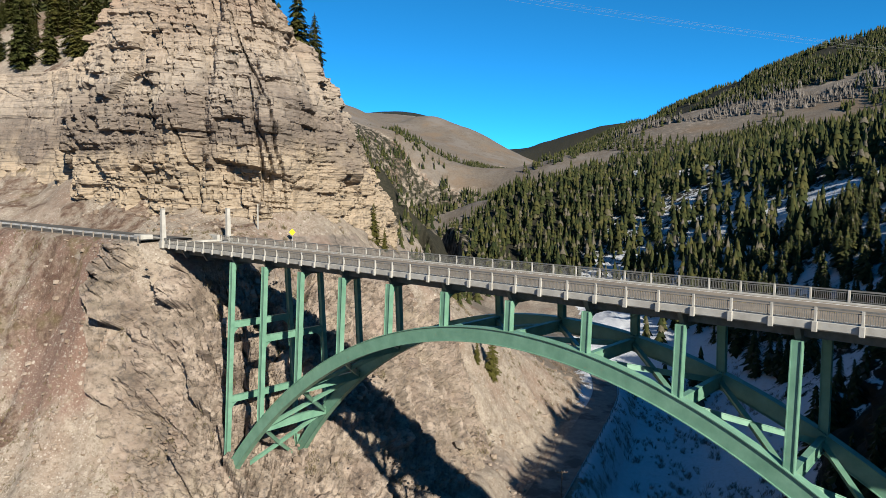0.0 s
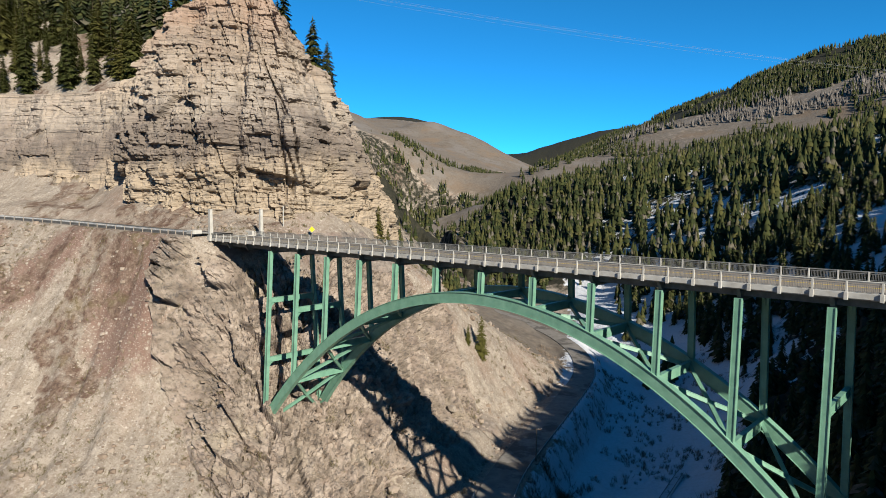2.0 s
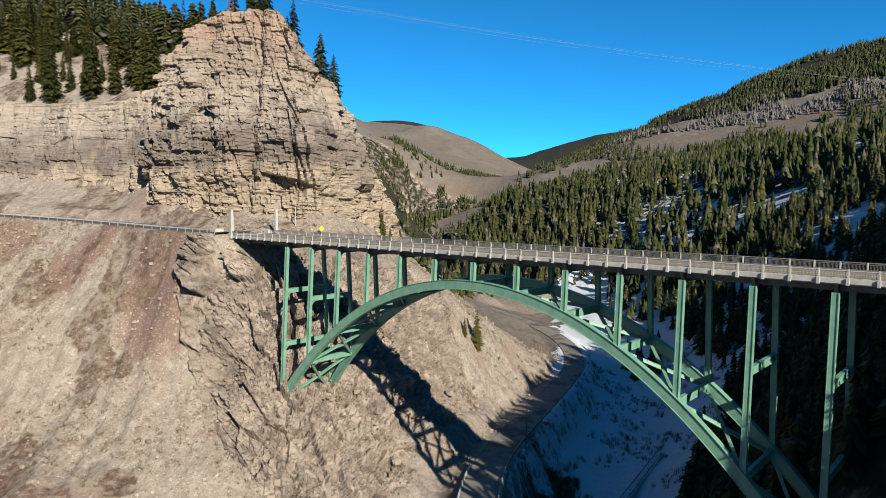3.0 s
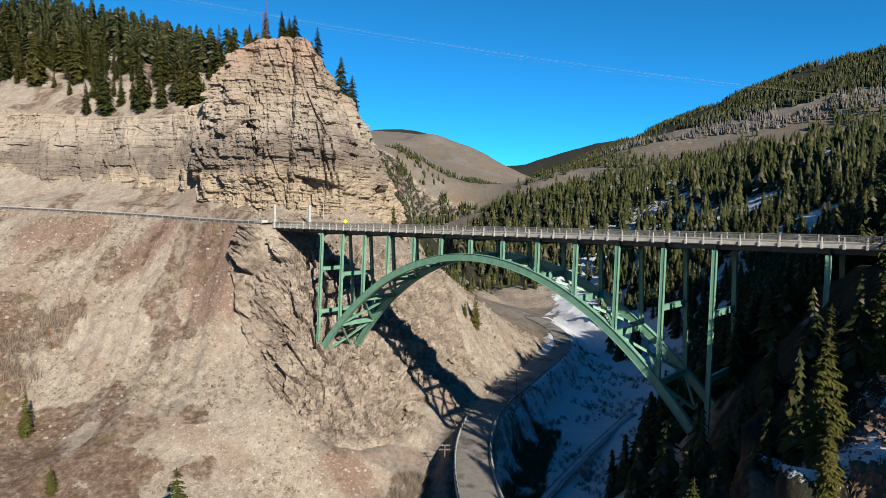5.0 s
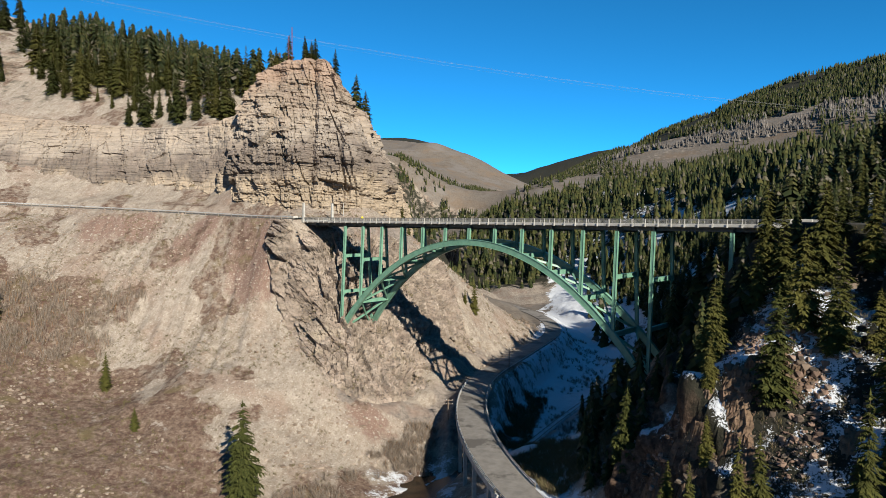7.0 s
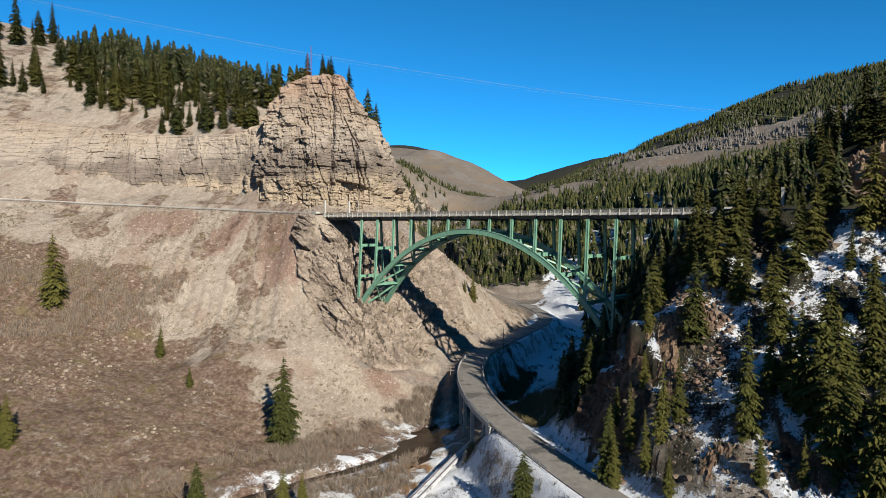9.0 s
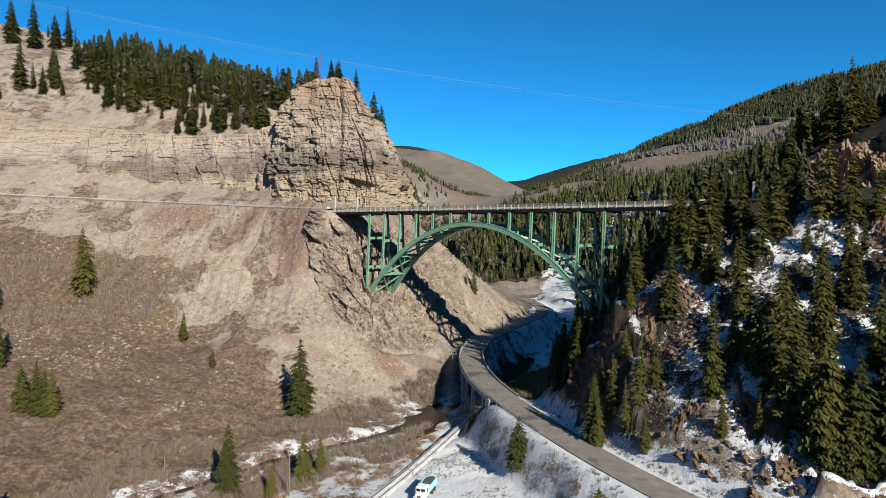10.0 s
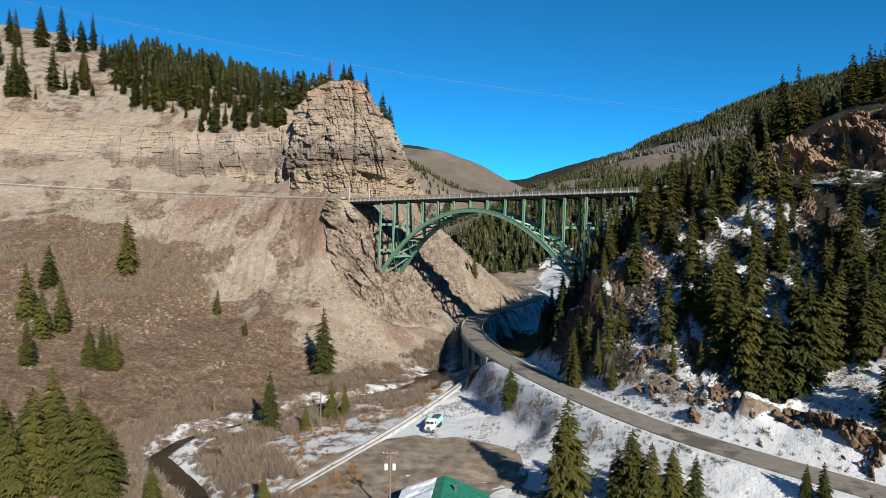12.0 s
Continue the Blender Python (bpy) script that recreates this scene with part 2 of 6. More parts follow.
def cliff_material(name="bedded_rock", red=0.5, grain=1.0, strata=True, tone=(1.0, 1.0, 1.0)):
    m = Nodes(name, 0.95, 0.0, 0.1)
    flat = m.stretch((0.12, 0.12, 1.0) if strata else (0.6, 0.6, 1.0))
    bed = m.noise(1.6 * grain, 8.0, 0.72, flat)
    mottle = m.noise(5.0, 6.0, 0.65)
    c = m.ramp(bed, (0.27, (0.075, 0.060, 0.048)), (0.42, (0.24, 0.185, 0.14)), (0.57, (0.39, 0.305, 0.235)), (0.76, (0.53, 0.43, 0.34)))
    c = m.mix(m.ramp(mottle, (0.45, 0.0), (0.75, red)), c, (0.35, 0.235, 0.185))
    c = m.mix(m.ramp(m.noise(9.0, 4.0, 0.6), (0.55, 0.0), (0.72, 0.5)), c, (0.46, 0.375, 0.26))
    if strata:
        sep = m.tree.nodes.new("ShaderNodeSeparateXYZ")
        m.link(m.place, sep.inputs[0])
        level = m.math("ADD", sep.outputs["Z"], m.math("MULTIPLY", m.math("SUBTRACT", m.noise(13.0, 4.0), 0.5), 26.0))
        level = m.math("DIVIDE", m.math("SUBTRACT", level, 75.0), 65.0)
        beds = m.ramp(level, (0.05, (0.50, 0.41, 0.30)), (0.22, (0.47, 0.385, 0.285)), (0.29, (0.13, 0.115, 0.105)), (0.38, (0.19, 0.165, 0.15)), (0.46, (0.42, 0.37, 0.315)), (0.60, (0.45, 0.375, 0.30)), (0.74, (0.36, 0.285, 0.225)), (0.90, (0.42, 0.285, 0.21)))
        c = m.mix(0.62, c, beds)
    lines = m.noise(0.55, 5.0, 0.75, m.stretch((0.05, 0.05, 1.0) if strata else (0.5, 0.5, 0.7)))
    c = m.mix(m.ramp(lines, (0.52, 0.0), (0.64, 0.75)), c, (0.10, 0.085, 0.075))
    streak = m.noise(1.2, 5.0, 0.7, m.stretch((1.0, 1.0, 0.16)))
    c = m.mix(m.ramp(streak, (0.56, 0.0), (0.76, 0.65)), c, (0.11, 0.095, 0.085))
    c = m.mix(m.ramp(m.noise(0.45, 5.0, 0.75), (0.55, 0.0), (0.8, 0.5)), c, (0.16, 0.135, 0.115))
    m.colour(m.mix(1.0, c, tuple(0.66 * v for v in tone), "MULTIPLY"))
    h = m.math("ADD", m.math("MULTIPLY", m.noise(0.5, 6.0, 0.7, m.stretch((0.35, 0.35, 1.0))), 0.6), m.math("MULTIPLY", m.cells(1.3, m.stretch((0.5, 0.5, 1.0)), "DISTANCE_TO_EDGE")[0], 0.6))
    return m.bump(h, 1.0, 0.5).mat


GROUND, CLIFF = ground_material(), cliff_material(tone=(1.03, 1.02, 1.02))
GREEN = Nodes("green_paint", 0.45, 0.0, 0.4)
_n = GREEN.noise(1.5, 6.0, 0.65)
_c = GREEN.ramp(_n, (0.3, (0.085, 0.185, 0.130)), (0.7, (0.145, 0.275, 0.198)))
_r = GREEN.ramp(GREEN.noise(0.6, 8.0, 0.75), (0.60, 0.0), (0.72, 0.6))
GREEN = GREEN.colour(GREEN.mix(_r, _c, (0.20, 0.17, 0.10))).bump(GREEN.noise(0.15), 0.15, 0.02).mat
CONCRETE = simple("concrete", (0.255, 0.24, 0.217), (0.39, 0.375, 0.345), 1.2, 0.9, 0.0, 0.3)
# own colour of small dark parts; on the bridge floor, shade painted in
DARK_AND_SHADED_STEEL = simple("dark_and_shaded_steel", (0.05, 0.055, 0.05), (0.11, 0.115, 0.105), 0.8, 0.6)
GALVANISED = simple("galvanised_steel", (0.24, 0.24, 0.24), (0.42, 0.42, 0.42), 0.6, 0.5, 0.15)
RAIL_STEEL = simple("weathered_railing", (0.10, 0.098, 0.094), (0.19, 0.185, 0.176), 0.5, 0.55, 0.2)
DECK_ROAD = simple("dusty_deck", (0.15, 0.12, 0.0938), (0.24, 0.199, 0.154), 2.0, 0.9, 0.0, 0.2)
ASPHALT = simple("asphalt", (0.045, 0.0435, 0.042), (0.09, 0.0863, 0.0825), 1.8, 0.9, 0.0, 0.25)
OLD_ROAD = Nodes("worn_asphalt", 0.9, 0.0, 0.2)
_c = OLD_ROAD.ramp(OLD_ROAD.noise(2.2, 6.0, 0.65), (0.3, (0.13, 0.118, 0.105)), (0.7, (0.21, 0.19, 0.17)))
_c = OLD_ROAD.mix(OLD_ROAD.ramp(OLD_ROAD.noise(9.0, 5.0, 0.6), (0.54, 0.0), (0.60, 0.8)), _c, (0.07, 0.062, 0.055))
OLD_ROAD = OLD_ROAD.colour(_c).bump(OLD_ROAD.noise(0.3), 0.25, 0.02).mat
YELLOW = simple("yellow_paint", (0.45, 0.30, 0.02), (0.62, 0.42, 0.04), 0.4, 0.6)
WHITE = simple("white_paint", (0.66, 0.66, 0.64), (0.80, 0.80, 0.78), 0.5, 0.6)
BARK = simple("bark", (0.045, 0.03, 0.02), (0.13, 0.095, 0.07), 0.25, 0.95, 0.0, 0.6)
DEADWOOD = simple("grey_wood", (0.16, 0.13, 0.105), (0.30, 0.26, 0.22), 0.3, 0.95, 0.0, 0.4)
WATER = Nodes("river_water", 0.12, 0.0, 0.2)
WATER = WATER.colour(WATER.ramp(WATER.noise(3.0), (0.4, (0.008, 0.006, 0.004)), (0.6, (0.026, 0.016, 0.009)))).bump(WATER.noise(0.4, 3.0), 0.35, 0.05).mat

# ---- the lie of the land: its main lines, as x, y, height ----
RIVER = [(-90, -190, 7), (-22, -115, 8), (-15, -84, 8.6), (-26, -66, 9), (-42, -55, 9.2), (-52.5, -46, 9.4), (-46, -29, 9.8), (-38, -19, 10), (-25, 2, 10.6), (-9, 17, 11), (0, 38, 11.2), (10, 66, 11.5), (18, 98, 12), (30, 128, 12.5), (44, 158, 13), (50, 205, 14), (42, 250, 15), (5, 340, 17), (-60, 450, 19), (-120, 600, 22), (-190, 800, 26), (-230, 950, 30)]
LOW_ROAD = [(150, -112, 20), (92, -69, 21.5), (75, -56, 22), (62.5, -45, 22.5), (47, -25, 23), (31, 1.5, 23.5), (18, 27, 24), (9.5, 54, 24), (5.5, 80, 24), (6, 106, 23.5), (12.5, 136, 23), (21, 175, 22.5), (26.5, 205, 22), (24, 240, 22), (8, 285, 22), (-40, 355, 22), (-95, 450, 24)]
HIGHWAY = [(-420, -30, 88), (-260, 55, 83), (-206, 90, 81), (-158, 113, 79), (-100, 108, 76.8), (-70, 100.5, 75.4), (-52, 93.5, 75.1), (72, 19, 75.1), (94, 5, 74.6), (118, -12, 74.2), (160, -50, 73.5), (260, -140, 72)]
LAND = {
    "west_brow": [(-420, -20, 86), (-262, 45, 82), (-207, 82, 80.2), (-157, 105, 78.3), (-101, 101, 76), (-71, 93, 74.8), (-55, 87, 74.2)],
    "west_slope": [(-240, 30, 60), (-152, 44, 52), (-126, 44, 43), (-121, 81, 60), (-103, 93, 67), (-88, 84, 57), (-69, 84, 56)],
    "west_foot": [(-170, -60, 30), (-98, 16, 28), (-86, 43, 27), (-76, 73, 44), (-68, 51, 35), (-50, 61, 35)],
    "west_bank": [(-110, -90, 16), (-92, -13, 22), (-60, -11, 14), (-33, 12, 12.6), (-28, 51, 21), (-10, 48, 13), (-4, 62, 14)],
    "buttress": [(-56, 85, 73), (-54, 81, 51), (-47, 79, 46), (-34, 71, 38), (-26, 58, 24), (-12, 60, 16)],
    "buttress_east": [(-50, 93, 74.0), (-45, 87, 67), (-37, 83, 50), (-33, 80.5, 42), (-24, 88, 36), (-12, 90, 25), (-2, 88, 21)],
    "spur": [(-44, 103, 75), (-33, 122, 71), (-17, 150, 58), (-4, 182, 40), (8, 212, 26), (0, 260, 27)],
    "spur_face": [(-22, 100, 50), (-21, 117, 49), (-10, 150, 40), (-1, 133, 25), (8, 175, 26)],
    "spur_back": [(-36, 192, 60), (-45, 240, 46), (-75, 320, 46), (-140, 430, 52)],
    "flat": [(-8, -75, 12), (5, -42, 12), (28, -50, 12), (4, -18, 12.2), (10, 10, 12.6), (13, 36, 12.8), (40, -62, 12.5), (20, -110, 11), (60, -100, 14)],
    "east_bank": [(36, 60, 14), (42, 95, 16), (55, 128, 17), (64, 160, 19), (70, 205, 21), (62, 260, 22), (40, 390, 26)],
    "east_toe": [(120, -75, 26), (88, -45, 29), (78, -45, 28), (60, -31, 27), (41, 2, 29), (30, 30, 25), (24, 55, 20)],
    "east_mid": [(130, -62, 42), (99, -23, 50), (80, -24, 44), (58, -8, 48), (48, 20, 42), (46, 40, 38), (58, 70, 42), (76, 110, 46), (90, 160, 48)],
    "outcrop": [(52, -3, 50), (57, -5, 53.5), (62, -8, 52)],
    "east_brow": [(165, -58, 73), (119, -20, 73), (95, -3, 73), (85, -9, 63), (79, 0, 64), (70, 12, 71), (66, 22, 71), (82, 50, 74)],
    "east_cut": [(190, -34, 76), (150, -10, 75.5), (122, -2, 75), (100, 13, 75.5), (82, 27, 75)],
    "east_top": [(240, -10, 92), (165, 12, 97), (139, 12, 97), (125.5, 18, 96), (113, 27, 91), (104, 34, 86), (100, 70, 85), (118, 120, 84)],
    "east_hill": [(300, 60, 150), (200, 80, 126), (160, 120, 104), (155, 190, 88), (117, 280, 66)],
    "tower_foot": [(-235, 95, 84), (-206, 102, 84), (-162, 121, 82), (-112, 120, 80), (-100, 120, 80), (-80, 112.5, 79), (-66, 113, 78), (-50, 114, 77), (-37, 120, 75.5), (-35, 136, 73), (-40, 178, 71), (-44, 206, 66)],
    "band_foot": [(-300, 95, 99), (-206, 119, 93), (-160, 138, 91), (-125, 133, 87), (-106, 130, 84)],
    "band_top": [(-300, 130, 128), (-246, 158, 126), (-200, 158, 120), (-154, 154, 113), (-125, 149, 112), (-104, 149, 115)],
    "tower_top": [(-108, 160, 116), (-100, 152, 118), (-90, 149, 128), (-80, 150, 132), (-62, 151, 131), (-59, 162, 116), (-66, 190, 97), (-62, 215, 78)],
    "west_hill": [(-420, 120, 168), (-300, 190, 166), (-230, 205, 154), (-170, 195, 143), (-120, 190, 139), (-80, 195, 132), (-98, 230, 118), (-92, 300, 95)],
    "west_high": [(-520, 220, 240), (-380, 300, 225), (-260, 330, 190), (-180, 380, 160), (-120, 440, 110)],
    "wood_ridge": [(300, 410, 140), (460, 380, 200)],
    "wood_crest": [(-75, 560, 62), (-32, 594, 92), (8, 616, 97), (57, 594, 102), (97, 549, 103), (129, 503, 107), (152, 455, 111), (170, 418, 116), (200, 392, 121)],
    "meadow": [(-54, 993, 116), (3, 1046, 147), (129, 1039, 157), (176, 1084, 174), (255, 1069, 189), (314, 1002, 182), (380, 934, 184), (560, 900, 240)],
    "dip": [(-90, 700, 74), (-20, 780, 88), (90, 790, 112), (200, 790, 130), (280, 700, 140), (420, 640, 180)],
    "mountain": [(-62, 1744, 168), (24, 1676, 203), (113, 1593, 236), (181, 1527, 261), (232, 1480, 280), (281, 1441, 297), (326, 1401, 312), (369, 1370, 327), (409, 1339, 338), (445, 1306, 353), (479, 1274, 359), (517, 1238, 360), (680, 1150, 390), (1100, 900, 440)],
    "mountain_back": [(100, 2000, 190), (500, 1900, 240), (1000, 1700, 300)],
    "north_west": [(-240, 700, 100), (-296, 947, 167), (-260, 1009, 175), (-242, 1066, 174), (-229, 1120, 156), (-199, 1177, 126), (-130, 1250, 112)],
    "brown_peak": [(-900, 1900, 430), (-735, 2011, 382), (-667, 2088, 359), (-592, 2163, 314), (-500, 2200, 280)],
    "far_peak": [(-1100, 2800, 430), (-914, 2849, 434), (-871, 2862, 450), (-793, 2885, 454), (-658, 2919, 454), (-583, 2936, 439), (-470, 2960, 370)],
    "far_ridge": [(-372, 3474, 267), (-278, 3483, 306), (-139, 3492, 364), (5, 3496, 409), (146, 3493, 445), (244, 3488, 452), (527, 3458, 458)],
    "bare_peak": [(-639, 2409, 344), (-556, 2430, 379), (-486, 2425, 375), (-433, 2405, 349), (-356, 2387, 330), (-293, 2376, 298), (-236, 2332, 266), (-178, 2288, 229)],
    "far_valley": [(-150, 1450, 112), (-150, 1750, 140), (-120, 2150, 175), (-80, 2500, 195), (-200, 3000, 215), (100, 3000, 270)],
    "outer": [(-2500, -800, 500), (-2500, 1500, 500), (-1500, 3800, 420), (0, 4300, 350), (1500, 3800, 420), (2500, 1500, 500), (2500, -500, 500), (900, -1500, 350), (-600, -1500, 300)],
    "behind": [(-40, -300, 4), (-10, -230, 8), (50, -180, 13), (120, -170, 24), (200, -200, 40), (-120, -200, 40), (-230, -150, 90)],
}
_knots = []
for _line in [*LAND.values(), RIVER]:
    _p = np.array(_line, float)
    for _a, _b in zip(_p[:-1], _p[1:]):
        _long = math.hypot(*(_b - _a)[:2])
        _gap = 14 if max(abs(_a[0]), abs(_a[1]), abs(_b[1])) < 260 else 160
        for _t in np.arange(0, 1, 1 / max(1, round(_long / _gap))):
            _knots.append(_a + _t * (_b - _a))
    _knots.append(_p[-1])
_knots = np.array(_knots)
_kxy, _kz = _knots[:, :2], _knots[:, 2]
_gram = np.hypot(*(_kxy[:, None] - _kxy[None]).transpose(2, 0, 1)) - 0.6 * np.eye(len(_kxy))
_gram = np.block([[_gram, np.ones((len(_kxy), 1))], [np.ones((1, len(_kxy))), np.zeros((1, 1))]])
_weight = np.linalg.solve(_gram, np.r_[_kz, 0])


def lay(x, y):
    """The smooth height of the land that passes through its main lines."""
    x, y = np.asarray(x, float), np.asarray(y, float)
    z = np.full(x.shape, _weight[-1])
    for (a, b), w in zip(_kxy, _weight[:-1]):
        z += w * np.hypot(x - a, y - b)
    return z


RIVER_LINE, LOW_LINE, HIGH_LINE = along(RIVER, 4.0)[0], along(LOW_ROAD, 3.0)[0], along(HIGHWAY, 3.0)[0]
RIVER_RUN, LOW_RUN, HIGH_RUN = along(RIVER, 12.0)[0], along(LOW_ROAD, 8.0)[0], along(HIGHWAY, 9.0)[0]      # the same lines in longer steps
U, N = Vector((math.cos(radians(-31)), math.sin(radians(-31)), 0)), Vector((math.sin(radians(31)), math.cos(radians(31)), 0))
MID = Vector((8.2, 56.2, 0))
WEST_END, EAST_END = -69.5, 74.0


def rock_side(x, y):
    """How far a place lies on the rocky side of the edge that runs down from the west abutment."""
    return y - np.interp(x, (-64.5, -59, -56, -51, -43, -34, -25, -15, -2), (90.6, 84, 81.6, 78, 69, 63, 62, 64, 63.5))


def zones(x, y, z):
    """Where snow, brush, bare rock, woods and dry grass lie, 0 to 1."""
    n1, n2 = fbm(x, y, 30, 4, 40), fbm(x, y, 12, 4, 60)
    shade = ease(18, 40, x + 0.12 * (y - 0) - 12 * ease(60, 130, y)) * (1 - ease(300, 420, y))
    road, _, _ = off_line(x, y, LOW_RUN)
    river, _, _ = off_line(x, y, RIVER_RUN)
    east = ease(14, 24, x + 0.25 * np.minimum(y, 0) + 8 * n2) * ease(-260, -200, y)
    snow = (0.64 - 0.42 * ease(72.5, 74, z) * (y < 60) * (1 - ease(80, 88, z))) * east * (1 - ease(420, 620, y)) * (1 - 0.55 * ease(80, 100, z) * ease(250, 330, y))
    snow = snow * (1 - 0.85 * ease(33, 41, x) * ease(2, 20, y) * (1 - ease(130, 170, y)))      # the steep side under the bridge end
    flat = ease(-34, -10, x - 0.15 * y + 10 * n2) * (1 - ease(45, 60, y)) * (1 - ease(20, 30, z)) * ease(5, 9, river)
    snow = np.maximum(snow, (0.27 + 0.50 * ease(-3, 3, x - 2.5 - 0.2 * (y + 26))) * flat)
    snow = np.maximum(snow, 0.24 * (1 - ease(4, 12, river)) * (y < 60))
    snow = np.maximum(snow, 0.62 * np.exp(-((x + 34) / 9) ** 2 - ((y + 55) / 6) ** 2))      # a pale bar inside the river's bend
    snow = np.maximum(snow, 0.75 * ease(60, 100, y) * (1 - ease(24, 34, z)) * ease(14, 30, x) * (1 - ease(300, 420, y)))
    far = ease(380, 520, y)
    snow = snow * (1 - far) + far * (0.22 * ease(10, 60, x) - 0.35 * ease(640, 760, y))
    brush = (1 - ease(-5, 5, z + 6 * n1 + 4 * n2 - np.interp(x, (-160, -141, -116, -92, -65, -51, -32, -15), (66, 61, 50, 35, 26, 20.5, 15, 12)))) * (x < 10) * (1 - ease(60, 80, y)) + 0.55 * ease(0.08, 0.2, fbm(x, y, 13, 3, 47)) * (x < -20)
    stain = 0.0 * x      # patches of red-brown earth
    for at_x, at_y, wide in ((-63, 83, 9), (-70, 90, 8), (-128, 94, 10), (-112, 97, 8), (-20, 60, 9), (-88, 95, 7), (-95, 88, 6)):
        stain = stain + 0.95 * np.exp(-((x - at_x) / wide) ** 2 - ((y - at_y) / (0.9 * wide)) ** 2)
    rock = ease(-0.2, 0.2, n1 + 0.25) * ease(-1.5, 2.0, rock_side(x, y) + 5 * n2) * ease(-66, -62, x) * (1 - ease(4, 16, x)) * (1 - ease(122, 150, y)) * (1 - ease(73.5, 75, z))
    rock = np.maximum(rock, 0.7 * east * ease(24, 29, z) * ease(0.0, 0.16, fbm(x, y, 16, 3, 52) + 0.02))
    snow = snow - 0.16 * rock * (y < 400)
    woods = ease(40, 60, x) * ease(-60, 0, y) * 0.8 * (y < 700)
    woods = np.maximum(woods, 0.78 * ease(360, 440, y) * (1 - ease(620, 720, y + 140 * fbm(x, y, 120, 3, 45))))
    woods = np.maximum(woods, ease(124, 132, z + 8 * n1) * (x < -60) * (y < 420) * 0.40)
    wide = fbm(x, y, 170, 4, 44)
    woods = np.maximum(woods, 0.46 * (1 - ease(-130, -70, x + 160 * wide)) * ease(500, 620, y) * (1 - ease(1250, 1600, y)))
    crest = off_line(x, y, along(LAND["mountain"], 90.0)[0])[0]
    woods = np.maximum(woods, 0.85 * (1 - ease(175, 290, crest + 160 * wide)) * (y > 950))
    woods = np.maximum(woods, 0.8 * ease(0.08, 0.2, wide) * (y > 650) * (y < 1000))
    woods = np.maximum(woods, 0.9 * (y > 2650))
    grass = 0.8 * far * (1 - ease(900, 1150, y) * (x > -60) * 0.25)
    grass = np.maximum(grass, 0.75 * ease(190, 215, y) * (1 - ease(320, 380, y)) * (1 - ease(30, 40, z)) * (1 - ease(16, 30, x)))
    snow = np.where((road < 22) & (y < 14) & (x > 8) & (z < 27), np.maximum(snow, 0.95), snow)
    snow = snow - 0.12 * (1 - ease(9, 17, road)) * ease(14, 24, y) * (1 - ease(110, 150, y)) * (x > 8)
    snow = np.maximum(snow, 1.05 * ease(4, 7, road) * (x > 4 + np.interp(y, (27, 54, 80, 106, 136, 175, 205), (18, 9.5, 5.5, 6, 12.5, 21, 26.5))) * ease(35, 50, y) * (1 - ease(190, 215, y)) * (1 - ease(24, 27, z)))
    snow = snow - 0.3 * (1 - ease(0.05, 0.2, snow))
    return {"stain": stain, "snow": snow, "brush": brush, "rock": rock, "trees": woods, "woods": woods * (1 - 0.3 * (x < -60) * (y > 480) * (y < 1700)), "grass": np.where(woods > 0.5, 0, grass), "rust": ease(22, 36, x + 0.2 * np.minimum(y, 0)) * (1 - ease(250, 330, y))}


def spread(low, high, step, ends, grow):
    core = np.arange(low, high + step, step)
    left, right, s = [], [], step
    while core[0] - sum(left) > ends[0]:
        s *= grow
        left.append(s)
    s = step
    while core[-1] + sum(right) < ends[1]:
        s *= grow
        right.append(s)
    return np.r_[(core[0] - np.cumsum(left))[::-1], core, core[-1] + np.cumsum(right)]


def between(x, y, gx, gy, g):
    """Values of a grid at places between its lines."""
    i = np.clip(np.searchsorted(gx, x) - 1, 0, len(gx) - 2)
    j = np.clip(np.searchsorted(gy, y) - 1, 0, len(gy) - 2)
    u, v = (x - gx[i]) / (gx[i + 1] - gx[i]), (y - gy[j]) / (gy[j + 1] - gy[j])
    return (g[j, i] * (1 - u) + g[j, i + 1] * u) * (1 - v) + (g[j + 1, i] * (1 - u) + g[j + 1, i + 1] * u) * v


BASE_X, BASE_Y = spread(-200, 150, 2.5, (-2700, 2700), 1.06), spread(-130, 240, 2.5, (-800, 4400), 1.045)
BASE_Z = lay(*np.meshgrid(BASE_X, BASE_Y))


